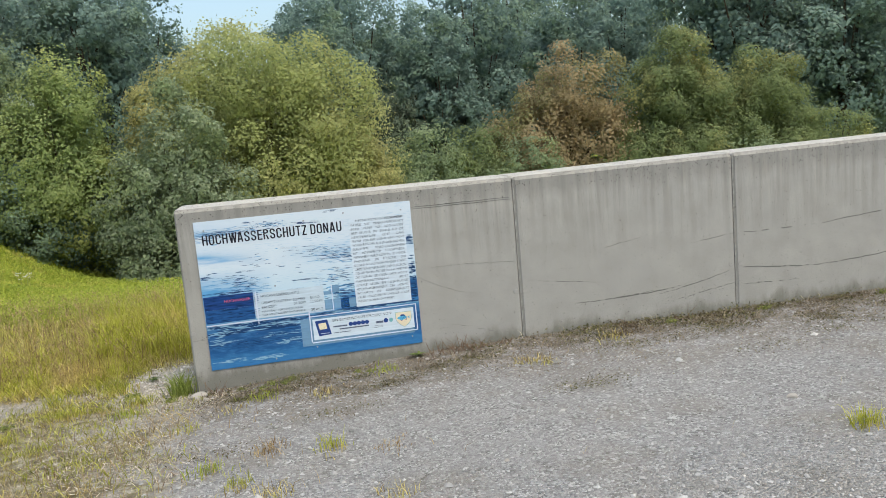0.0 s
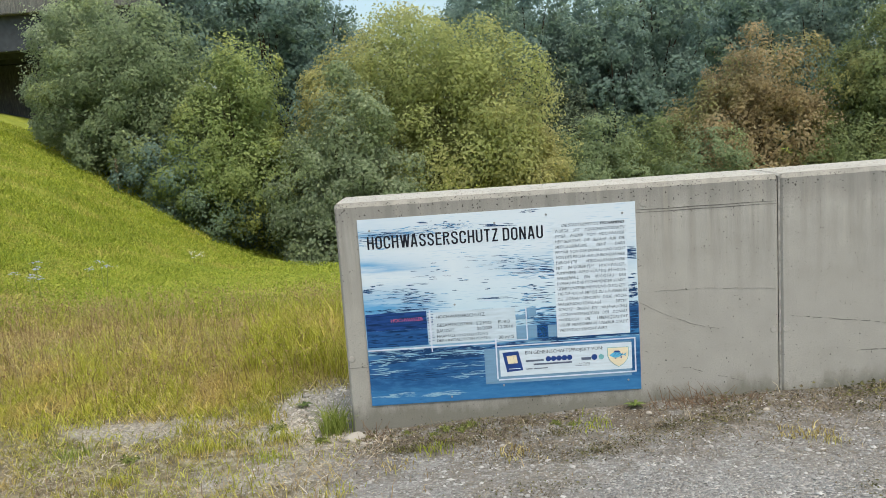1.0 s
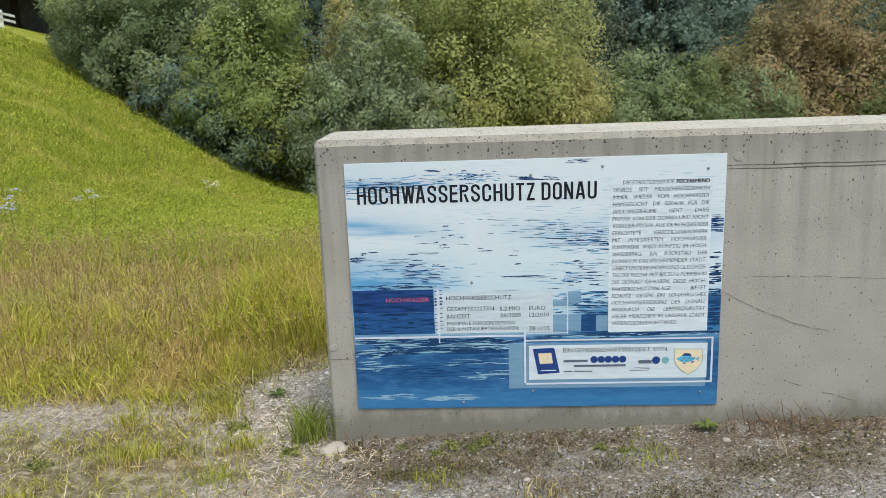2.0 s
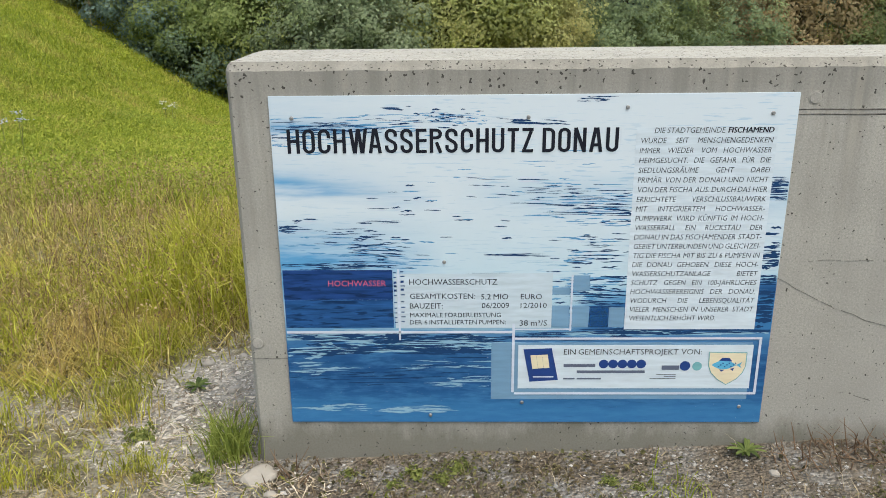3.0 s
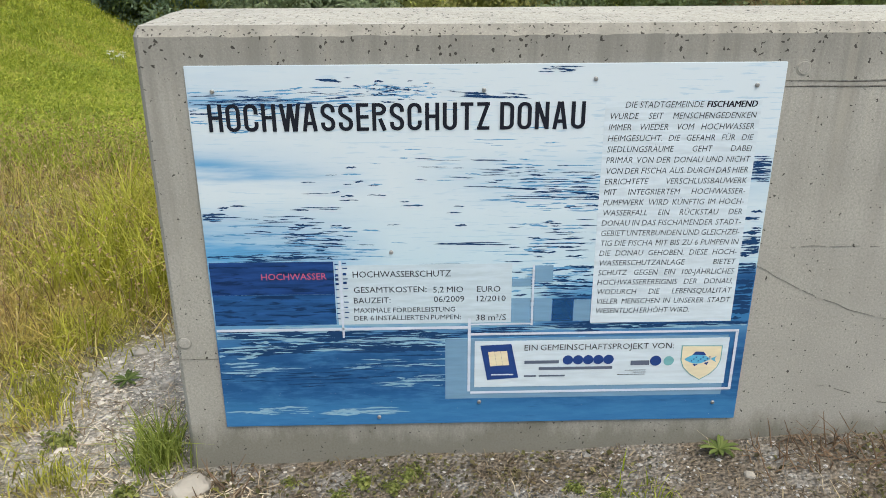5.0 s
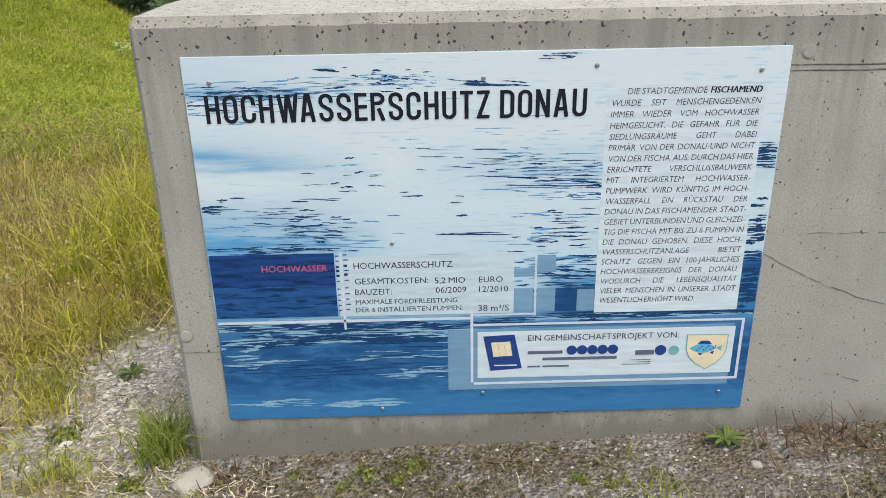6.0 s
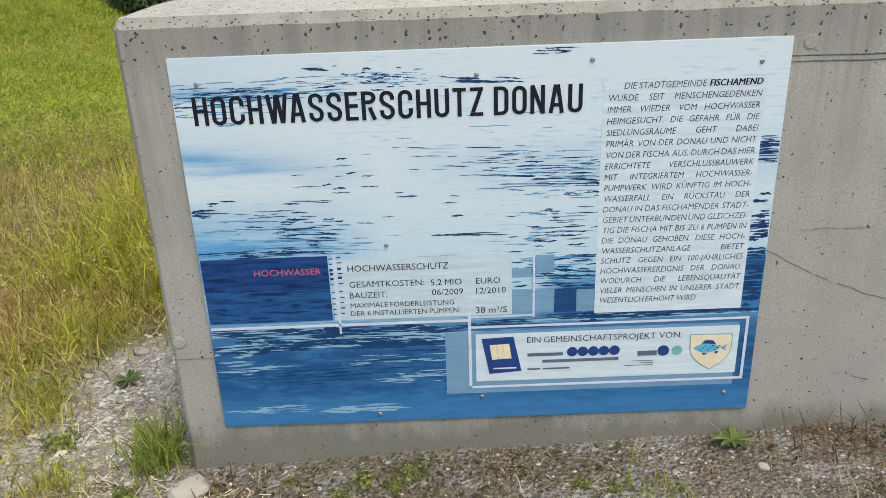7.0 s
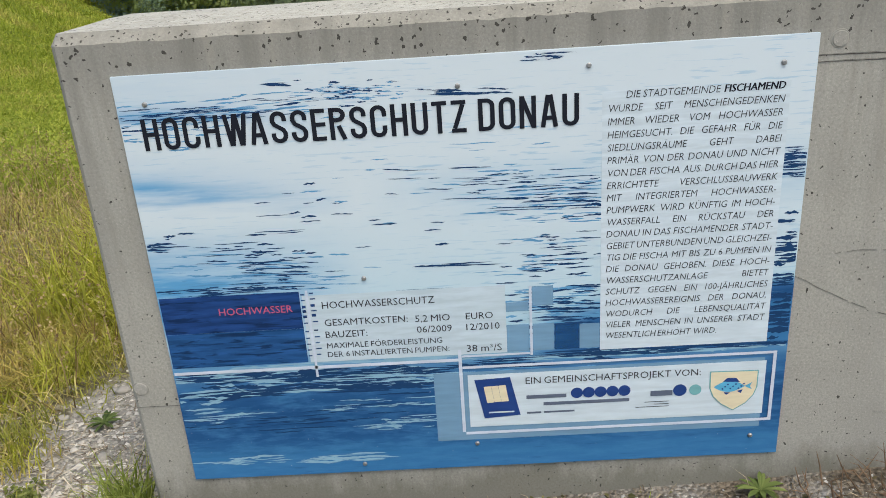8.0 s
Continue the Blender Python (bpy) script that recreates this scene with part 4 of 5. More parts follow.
# ---- trees and shrubs ----
def leaf_cloud(centres, size, r, out):
    """Folded four-cornered leaves at the given centres, facing outwards and upwards more often than not."""
    n = len(centres)
    nrm = out * 0.9 + np.array([0, 0, 0.35]) + r.normal(size=(n, 3)) * 0.55
    nrm /= np.linalg.norm(nrm, axis=1)[:, None] + 1e-9
    d = r.normal(size=(n, 3)) - np.array([0, 0, 0.3])
    d -= nrm * np.sum(d * nrm, axis=1)[:, None]
    d /= np.linalg.norm(d, axis=1)[:, None] + 1e-9
    s = np.cross(nrm, d)
    L = (size * r.uniform(0.6, 1.35, n))[:, None]
    W = L * 0.34
    a = centres - d * L * 0.5
    b = centres + s * W + nrm * L * 0.08
    c = centres + d * L * 0.5
    e = centres - s * W + nrm * L * 0.08
    v = np.stack([a, b, c, e], 1).reshape(-1, 3)
    f = np.arange(4 * n).reshape(n, 4)
    return v, f


def tube(points, radii, n=7):
    vs, fs = [], []
    for i, (p, rad) in enumerate(zip(points, radii)):
        for k in range(n):
            a = 2 * math.pi * k / n
            vs.append((p[0] + rad * math.cos(a), p[1] + rad * math.sin(a), p[2]))
    for i in range(len(points) - 1):
        for k in range(n):
            fs.append((i * n + k, i * n + (k + 1) % n, (i + 1) * n + (k + 1) % n, (i + 1) * n + k))
    return vs, fs


def crown_points(lobes, n, clump, r):
    """Leaf places and outward ways: boughs swell from the crown's lobes (x, y, z, rx, rz), with loose sprays between them."""
    lobes = np.array(lobes, float)
    area = lobes[:, 3] * lobes[:, 4]
    share = area / area.sum()
    nb = len(lobes) * 22
    w = r.choice(len(lobes), nb, p=share)
    d = r.normal(size=(nb, 3))
    d[:, 2] = d[:, 2] * 0.9 + 0.15
    d /= np.linalg.norm(d, axis=1)[:, None]
    ext = np.stack([lobes[w, 3], lobes[w, 3], lobes[w, 4]], 1)
    bc = lobes[w, :3] + d * ext * r.uniform(0.60, 1.06, nb)[:, None]
    br = lobes[w, 3] * r.uniform(0.14, 0.38, nb)
    m = int(n * 0.55)
    i_ = r.choice(nb, m, p=br ** 2 / (br ** 2).sum())
    u = r.normal(size=(m, 3)) + d[i_] * 0.8
    u /= np.linalg.norm(u, axis=1)[:, None]
    p1 = bc[i_] + u * (br[i_] * (r.uniform(0, 1, m) ** 0.28 + np.abs(r.normal(0, 0.16, m))))[:, None]
    k = max(20, int((n - m) / clump))
    w2 = r.choice(len(lobes), k, p=share)
    d2 = r.normal(size=(k, 3))
    d2 /= np.linalg.norm(d2, axis=1)[:, None]
    lb = lobes[w2]
    cc = lb[:, :3] + d2 * (r.uniform(0, 1, k) ** 0.25 + r.normal(0, 0.11, k))[:, None] * np.stack([lb[:, 3], lb[:, 3], lb[:, 4]], 1)
    j = np.repeat(np.arange(k), clump)
    q = len(j)
    spread = 0.10 * lb[j, 3:4] ** 0.5
    p2 = cc[j] + (d2[j] + np.array([0, 0, 0.5])) * r.uniform(-0.5, 0.8, q)[:, None] * spread * 2.4 + r.normal(0, 1, (q, 3)) * spread * np.array([1, 1, 0.8])
    return np.concatenate([p1, p2]), np.concatenate([u, d2[j]])


def tree(name, at, lobes, n, size, material, label, category="tree", group="", seed=1, clump=14, limbs=6, trunk_r=0.16):
    r = np.random.default_rng(seed)
    x, y = at
    z = float(surface(x, y))
    root = thing(name, (x, y, z - 0.05), label, category, group)
    top = max(l[2] for l in lobes)
    vs, fs = [], []

    def add(points, radii):
        v, f = tube(points, radii)
        o = len(vs)
        vs.extend(v)
        fs.extend([tuple(i + o for i in q) for q in f])

    bend = r.normal(0, 0.15, 2)
    add([(bend[0] * t * t * top * 0.3, bend[1] * t * t * top * 0.3, t * top) for t in (0, 0.15, 0.35, 0.6, 0.85, 1.0)], [trunk_r * s for s in (1.35, 1.0, 0.85, 0.6, 0.35, 0.12)])
    picks = list(lobes) + [lobes[i] for i in r.integers(0, len(lobes), limbs)]
    for l in picks:
        h = r.uniform(0.08, 0.4) * top
        e = np.array(l[:3]) + r.normal(0, 0.45, 3) * np.array([l[3], l[3], l[4]])
        m_ = np.array((e[0] * 0.45, e[1] * 0.45, h + (e[2] - h) * 0.6))
        add([(0, 0, h), tuple(m_), tuple(e)], [trunk_r * 0.55, trunk_r * 0.35, trunk_r * 0.08])
    me_ = mesh_np("trunk", np.array(vs), np.array(fs), BARK, True)
    t_ = new("trunk", me_)
    t_.parent = root
    pts, out = crown_points(lobes, n, clump, r)
    v, f = leaf_cloud(pts, size, r, out)
    me_ = mesh_np("crown", v, f, material)
    face = np.cross(v[1::4] - v[::4], v[2::4] - v[::4])
    face /= np.linalg.norm(face, axis=1)[:, None] + 1e-9
    face *= np.sign(np.sum(face * out, axis=1))[:, None]
    sw = out + 0.45 * face
    sw /= np.linalg.norm(sw, axis=1)[:, None] + 1e-9
    at_ = me_.attributes.new("swell", "FLOAT_VECTOR", "FACE")
    at_.data.foreach_set("vector", sw.astype(np.float32).ravel())
    c_ = new("crown", me_)
    c_.parent = root
    return root


def z_at(x, y):
    return float(surface(x, y))


def lobed(x, y, spec):
    """Lobes given in world places, turned into places over the foot of the tree."""
    z = z_at(x, y)
    return [(lx - x, ly - y, lz - z, rx, rz) for lx, ly, lz, rx, rz in spec]


# maple with yellowing crown
tree("maple_tree", (-0.8, 34.5), lobed(-0.8, 34.5, [(-1.4, 34.5, 3.4, 3.0, 3.0), (-3.4, 34.5, 1.6, 2.6, 3.2), (1.6, 34.0, 2.0, 3.0, 3.0), (3.0, 34.2, -0.4, 2.2, 2.6), (0.0, 33.5, -0.6, 3.6, 3.0), (-3.5, 34, -1.0, 2.6, 2.6), (-4.5, 34.8, 2.6, 1.6, 2.0), (-2.9, 34.6, 4.0, 2.0, 1.9), (0.6, 34.6, 3.6, 2.2, 2.0)]),
     150000, 0.125, L_YELLOW, "broad maple with yellowing green leaves behind the wall", seed=3, trunk_r=0.2)
# silver-leaved poplar shrub in front of it
tree("poplar_shrub", (-4.0, 30.0), lobed(-4.0, 30.0, [(-3.6, 30, 1.6, 1.4, 2.2), (-4.6, 30, -0.3, 1.8, 2.2), (-2.8, 30, -0.6, 1.7, 2.2), (-3.4, 29.5, -2.0, 2.4, 1.8), (-1.8, 30.2, -2.2, 1.5, 1.6)]),
     62000, 0.12, L_SILVER, "young poplar with pale silvery leaf tips", seed=4, trunk_r=0.1)
# shrubs along the bank
tree("hedge_shrub", (-8.2, 32.0), lobed(-8.2, 32.0, [(-7.7, 32, 3.4, 1.5, 2.3), (-8.6, 32, 1.6, 2.0, 2.4), (-7.2, 31.5, 0.0, 2.0, 2.2), (-9.3, 32, 0.2, 2.0, 2.0)]),
     62000, 0.12, L_FRESH, "tall fresh green shrub at the foot of the bank", "shrub", "shrubs along the bank", seed=5, trunk_r=0.1)
tree("hedge_shrub", (-12.4, 34.5), lobed(-12.4, 34.5, [(-12.2, 34.5, 5.2, 2.3, 2.6), (-13.8, 34.5, 3.6, 2.4, 2.8), (-11.0, 34, 2.6, 2.2, 2.6), (-12.5, 34, 1.4, 2.6, 2.0)]),
     66000, 0.13, L_GREEN, "dense green shrub with small glossy leaves", "shrub", "shrubs along the bank", seed=6, trunk_r=0.1)
tree("hedge_shrub", (-15.6, 37.0), lobed(-15.6, 37.0, [(-15.4, 37, 6.0, 2.4, 2.4), (-16.0, 37, 4.6, 2.0, 2.0), (-14.4, 36.5, 4.2, 2.2, 2.4), (-15.4, 36.5, 3.0, 2.2, 1.6)]),
     60000, 0.13, L_SILVER, "grey-green shrub at the top of the bank", "shrub", "shrubs along the bank", seed=7, trunk_r=0.1)
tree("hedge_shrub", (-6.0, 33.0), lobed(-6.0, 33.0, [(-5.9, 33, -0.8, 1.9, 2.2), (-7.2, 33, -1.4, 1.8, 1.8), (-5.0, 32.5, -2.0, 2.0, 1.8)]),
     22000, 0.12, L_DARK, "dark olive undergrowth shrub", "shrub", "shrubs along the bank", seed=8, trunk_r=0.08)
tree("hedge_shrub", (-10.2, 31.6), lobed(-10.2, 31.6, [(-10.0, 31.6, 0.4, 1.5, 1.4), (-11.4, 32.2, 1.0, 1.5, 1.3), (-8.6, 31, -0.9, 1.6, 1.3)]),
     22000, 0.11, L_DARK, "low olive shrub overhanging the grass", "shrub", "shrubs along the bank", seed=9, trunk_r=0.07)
# browned tree and its green neighbours
tree("browned_tree", (13.4, 38.5), lobed(13.4, 38.5, [(14.3, 38.5, 2.6, 2.3, 2.3), (12.4, 38.5, 0.8, 2.3, 2.2), (15.0, 38.5, 0.2, 2.4, 2.4), (11.4, 38.2, -1.2, 2.0, 1.8), (13.4, 38, -2.0, 3.0, 2.0)]),
     60000, 0.145, L_BROWN, "small tree with leaves turned brown", seed=10, trunk_r=0.14)
tree("field_tree", (19.4, 39.0), lobed(19.4, 39.0, [(20.2, 39, 3.6, 1.6, 2.4), (18.8, 39, 1.8, 2.2, 2.2), (21.4, 39, 1.6, 2.4, 2.2), (19.6, 38.5, -1.0, 3.2, 2.4)]),
     58000, 0.145, L_OLIVE, "olive green broadleaf tree", seed=11, trunk_r=0.15)
tree("field_tree", (24.6, 39.2), lobed(24.6, 39.2, [(24.9, 39.2, 2.0, 2.3, 2.2), (26.2, 39, 0.2, 2.0, 2.2), (23.2, 39, 0.4, 2.2, 2.2), (25.0, 38.5, -1.6, 3.0, 2.0)]),
     58000, 0.145, L_OLIVE, "rounded olive green broadleaf tree", seed=12, trunk_r=0.15)
for i, (x, y, h) in enumerate(((6.2, 36.0, 0.3), (8.6, 36.6, -0.1), (10.6, 35.6, -0.6), (17.2, 36.2, -0.6), (22.2, 36.6, -1.0), (28.5, 38, -0.6), (4.6, 33.0, -1.6))):
    tree("low_shrub", (x, y), lobed(x, y, [(x, y, h, 1.7, 1.7), (x + 1.1, y, h - 1.0, 1.6, 1.5), (x - 1.1, y, h - 0.9, 1.6, 1.5)]), 12000, 0.13, (L_GREEN, L_OLIVE)[i % 2],
         "low green shrub in the hollow behind the wall", "shrub", "shrubs in the hollow", seed=20 + i, trunk_r=0.06)
tree("willow_tree", (6.2, 50.0), lobed(6.2, 50.0, [(5.4, 50, 3.4, 1.7, 2.6), (6.6, 50, 2.2, 1.7, 2.4), (7.2, 50, 0.6, 1.6, 2.2), (5.6, 50, 0.0, 2.2, 2.6)]), 20000, 0.16, L_GREY, "slender grey-green willow tree in the wood", seed=31, trunk_r=0.14)

# wood behind: a few grown trees, repeated at other turns
def wood_tree(seed, tall):
    r = np.random.default_rng(seed)
    lobes = [(0, 0, tall * 0.82, tall * 0.16, tall * 0.18)]
    for i in range(9):
        a, h = r.uniform(0, 6.28), r.uniform(0.28, 0.75)
        d = tall * 0.17 * r.uniform(0.5, 1.1) * (1.25 - h)
        lobes.append((d * math.cos(a), d * math.sin(a), tall * h, tall * r.uniform(0.12, 0.19), tall * r.uniform(0.10, 0.16)))
    return lobes


firsts = []
for k, tall in enumerate((19.0, 22.0, 17.0)):
    x, y = ((-13.0, 62.0), (7.0, 68.0), (22.0, 58.0))[k]
    firsts.append(tree("woodland_tree", (x, y), wood_tree(50 + k, tall), 23000, 0.28, L_DARK, "tall dark green woodland tree with haze in its leaf colour", group="trees of the wood", seed=60 + k, clump=18, trunk_r=0.3))
r = np.random.default_rng(5)
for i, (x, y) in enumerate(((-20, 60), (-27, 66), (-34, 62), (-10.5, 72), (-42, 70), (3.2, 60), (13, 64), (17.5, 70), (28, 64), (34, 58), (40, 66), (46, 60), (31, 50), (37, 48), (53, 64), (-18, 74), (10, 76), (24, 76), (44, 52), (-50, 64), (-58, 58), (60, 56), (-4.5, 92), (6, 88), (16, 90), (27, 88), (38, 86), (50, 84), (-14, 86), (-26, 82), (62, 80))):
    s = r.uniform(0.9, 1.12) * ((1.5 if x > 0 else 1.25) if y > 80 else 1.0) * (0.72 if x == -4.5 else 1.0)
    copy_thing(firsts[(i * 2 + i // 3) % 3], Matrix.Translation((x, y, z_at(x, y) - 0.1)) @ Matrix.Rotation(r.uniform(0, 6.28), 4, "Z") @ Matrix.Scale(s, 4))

# ---- road bridge and guard rail beyond the bank ----
M_BRIDGE = concrete("bridge_concrete", (0.15, 0.15, 0.148))
# shade under the deck is put into this near-black girder colour
M_SOFFIT_SHADE = plain("soffit_painted_shade", (0.055, 0.06, 0.07), 0.9, 0.1, 0.2, 3)
M_GALV = plain("galvanised_steel", (0.42, 0.43, 0.43), 0.5, 0.5, 0.15, 20)
M_POST = plain("white_post", (0.66, 0.66, 0.64), 0.6, 0.3, 0.1, 10)
bridge = thing("road_bridge", (-33.0, 56.0, 1.8), "concrete road bridge with a dark underside above the bank", "bridge")
part("deck", box(-30, 14, -4, 6, 8.9, 10.8, 0.05), M_BRIDGE, bridge, "grey concrete deck edge")
for y0 in (-3.4, -0.4, 2.6):
    part("girder", box(-30, 14, y0, y0 + 1.0, 6.75, 8.9, 0.04), M_SOFFIT_SHADE, bridge, "girder coloured dark for the shade under the deck")
# added wall that blocks the bright sky under the deck
part("added_back_wall", box(-30, 14, 6.0, 7.2, -8.0, 8.9, 0.05), M_BRIDGE, bridge, "grey concrete wall added to close off the sky under the deck")
rail = thing("guard_rail", (-27.0, 45.5, z_at(-27.0, 45.5)), "steel guard rail with white posts along the bank top", "guard rail")
for i in range(5):
    x = -7.0 + 2.15 * i
    zz = z_at(-27 + x, 45.5) - z_at(-27.0, 45.5)
    part("post", box(x - 0.10, x + 0.10, -0.05, 0.05, zz - 0.5, zz + 0.95, 0.02), M_POST, rail, "white post")
z0, z1 = z_at(-34, 45.5) - z_at(-27, 45.5), z_at(-24.8, 45.5) - z_at(-27, 45.5)
for dz in (0.42, 0.72):
    bm = box(-7.2, 2.4, -0.10, -0.055, dz - 0.07, dz + 0.07, 0.015)
    for v in bm.verts:
        v.co.z += z0 + (z1 - z0) * (v.co.x + 7.2) / 9.6
    part("rail", bm, M_GALV, rail, "galvanised rail")


# ---- grass ----
def blades(x, y, h, w, lean, r, base=None):
    """Bent three-triangle blades."""
    n = len(x)
    z = surface(x, y) - 0.01 if base is None else base
    a = r.uniform(0, 2 * np.pi, n)
    side = np.stack([np.cos(a), np.sin(a), np.zeros(n)], 1) * (w / 2)[:, None]
    b = r.uniform(0, 2 * np.pi, n)
    tilt = np.stack([np.cos(b), np.sin(b), np.zeros(n)], 1) * (lean * h)[:, None]
    o = np.stack([x, y, z], 1)
    upv = np.stack([np.zeros(n), np.zeros(n), h], 1)
    m_ = o + upv * 0.55 + tilt * 0.3
    t = o + upv * (1 - 0.4 * lean[:, None] ** 2) + tilt
    v = np.stack([o - side, o + side, m_ + side * 0.75, m_ - side * 0.75, t], 1).reshape(-1, 3)
    i = np.arange(n)[:, None] * 5
    f = np.concatenate([i + np.array([[0, 1, 2]]), i + np.array([[0, 2, 3]]), i + np.array([[3, 2, 4]])], 1).reshape(-1, 3)
    return v, f


def grass(name, x, y, h, w, lean, material, label, r):
    v, f = blades(x, y, h, w, lean, r)
    return tagged(new(name, mesh_np(name, v, f, material)), label, "grass", kind="stuff")


def tufted(n, per, x0, x1, y0, y1, spread, r):
    cx, cy = r.uniform(x0, x1, n), r.uniform(y0, y1, n)
    i = np.repeat(np.arange(n), per)
    return cx[i] + r.normal(0, spread, n * per), cy[i] + r.normal(0, spread, n * per)


r = np.random.default_rng(11)
# green bank, in tussocks, sparser with distance
d = 9.0 + 33.0 * r.uniform(0, 1, 16000) ** 1.25
s = r.uniform(-0.72, 0.02, 16000)
cx, cy = s * d, d
i = np.repeat(np.arange(16000), 9)
sp = (0.05 + 0.006 * d)[i]
bx, by = cx[i] + r.normal(0, 1, len(i)) * sp, cy[i] + r.normal(0, 1, len(i)) * sp
tall = (0.55 + 0.45 * np.sin(bx * 1.1) * np.sin(by * 0.7 + bx * 0.3))
grass("bank_grass", bx, by, r.uniform(0.08, 0.24, len(i)) * (0.7 + 0.6 * tall), 0.008 + 0.0009 * by, r.uniform(0.4, 1.4, len(i)), G_BANK, "lush yellow-green grass on the sloping bank", r)
# broad-leaved herbs among the bank grass
n = 2400
d = 9.5 + 26.0 * r.uniform(0, 1, n) ** 1.3
cx, cy = r.uniform(-0.70, 0.0, n) * d, d
i = np.repeat(np.arange(n), 24)
sp = (0.07 + 0.010 * d)[i]
bx, by = cx[i] + r.normal(0, 1, len(i)) * sp, cy[i] + r.normal(0, 1, len(i)) * sp
pts = np.stack([bx, by, surface(bx, by) + r.uniform(0.04, 0.22, len(i))], 1)
v, f = leaf_cloud(pts, 0.016 + 0.0016 * by, r, np.tile(np.array([0.0, -0.4, 0.8]), (len(i), 1)))
tagged(new("bank_herbs", mesh_np("bank_herbs", v, f, G_HERB)), "yellow-green broad-leaved herbs among the bank grass", "herbs", kind="stuff")
# dry meadow edge
x, y = tufted(15500, 7, -8.5, -0.85, 5.6, 12.5, 0.06, r)
keep = (gravel_mask(x, y) < r.uniform(0.0, 0.62, len(x))) & (x > -0.74 * y) & ((x < -0.9) | (y > 6.3))
x, y = x[keep], y[keep]
grass("dry_grass", x, y, r.uniform(0.04, 0.19, len(x)) * np.clip((y - 5.2) / 1.6, 0.3, 1), r.uniform(0.003, 0.008, len(x)), r.uniform(0.3, 2.2, len(x)), G_DRY, "dry straw-brown meadow grass at the gravel's edge", r)
x, y = tufted(1500, 4, -8.0, -1.0, 6.3, 9.9, 0.05, r)
k = (x > -0.74 * y) & (gravel_mask(x, y) < 0.45)
x, y = x[k], y[k]
v, f = blades(x, y, r.uniform(0.16, 0.36, len(x)), r.uniform(0.003, 0.005, len(x)), r.uniform(0.05, 0.6, len(x)), r)
tagged(new("seed_stalks", mesh_np("seed_stalks", v, f, G_RUST)), "thin reddish-brown seed stalks standing in the meadow", "grass", kind="stuff")
tips = np.repeat(v[4::5], 4, axis=0) + r.normal(0, 1, (len(x) * 4, 3)) * np.array([0.004, 0.004, 0.020])
v, f = leaf_cloud(tips, 0.013, r, np.tile(np.array([0.0, -0.6, 0.6]), (len(tips), 1)))
tagged(new("seed_heads", mesh_np("seed_heads", v, f, G_RUST)), "rust-brown seed heads over the dry meadow", "grass", kind="stuff")
# tall green grass by the wall's end
x, y = tufted(120, 22, -1.75, -0.85, 6.85, 8.4, 0.06, r)
k = (y > 6.75 + 0.2 * np.sin(3 * x)) & (x < -0.80)
x, y = x[k], y[k]
grass("tall_grass", x, y, r.uniform(0.15, 0.52, len(x)), r.uniform(0.005, 0.011, len(x)), r.uniform(0.2, 1.2, len(x)), G_TALL, "tall light green grass beside the end of the wall", r)
x, y = tufted(70, 16, -4.6, -1.6, 6.8, 9.5, 0.08, r)
grass("tall_grass", x, y, r.uniform(0.12, 0.34, len(x)), r.uniform(0.004, 0.009, len(x)), r.uniform(0.3, 1.4, len(x)), G_TALL, "scattered green grass among dry stalks", r)
# short rust-brown stalks standing where the meadow thins into gravel
x, y = tufted(420, 12, -4.5, 0.7, 1.6, 5.2, 0.07, r)
k = r.uniform(0, 1, len(x)) < np.clip(0.30 - 0.55 * (x + 0.6), 0.05, 1)
x, y = x[k], y[k]
grass("rust_stalks", x, y, r.uniform(0.04, 0.13, len(x)), r.uniform(0.002, 0.005, len(x)), r.uniform(0.1, 0.9, len(x)), G_RUST, "short rust-brown stalks standing on the thin soil", r)
# thin dry stalks and creeping weeds on the gravel
x, y = tufted(1500, 10, -5.0, 5.0, 2.2, 5.7, 0.06, r)
k = r.uniform(0, 1, len(x)) < np.clip(0.10 + 0.9 * (0.9 - gravel_mask(x, y)) + 0.5 * np.clip((y - 5.0) / 0.7, 0, 1), 0, 1)
x, y = x[k], y[k]
grass("straw_litter", x, y, r.uniform(0.02, 0.10, len(x)), r.uniform(0.002, 0.005, len(x)), r.uniform(0.4, 1.3, len(x)), G_STRAW, "dead straw and stalks scattered on the gravel", r)
x, y = tufted(10500, 9, -7.5, 0.3, -1.5, 6.9, 0.06, r)
k = (gravel_mask(x, y) < r.uniform(0.1, 0.95, len(x))) & ((x < -0.82) | (y < 5.68))
x, y = x[k], y[k]
grass("meadow_edge_grass", x, y, r.uniform(0.02, 0.10, len(x)), r.uniform(0.003, 0.007, len(x)), r.uniform(0.4, 2.0, len(x)), G_EDGE, "short yellow-green grass thinning into gravel", r)
x, y = tufted(4600, 9, -0.75, 6.5, 4.7, 5.69, 0.05, r)
k = r.uniform(0, 1, len(x)) < np.clip((y - 4.75) / 0.85, 0.03, 1) * np.clip(0.45 + np.sin(5 * x + 2 * y) * np.sin(3.1 * x + 1 - 4 * y), 0.15, 1)
x, y = x[k], np.minimum(y[k], 5.70)
grass("wall_foot_litter", x, y, r.uniform(0.012, 0.045, len(x)), r.uniform(0.002, 0.006, len(x)), r.uniform(0.8, 2.6, len(x)), G_LITTER, "dry plant litter along the foot of the wall", r)


x, y = tufted(1700, 8, -5.2, -0.2, 1.0, 7.0, 0.07, r)
k = ((x < -0.82) | (y < 5.68)) & (r.uniform(0, 1, len(x)) < np.clip(1.15 - 0.75 * (x + 1.2), 0.1, 1))
x, y = x[k], y[k]
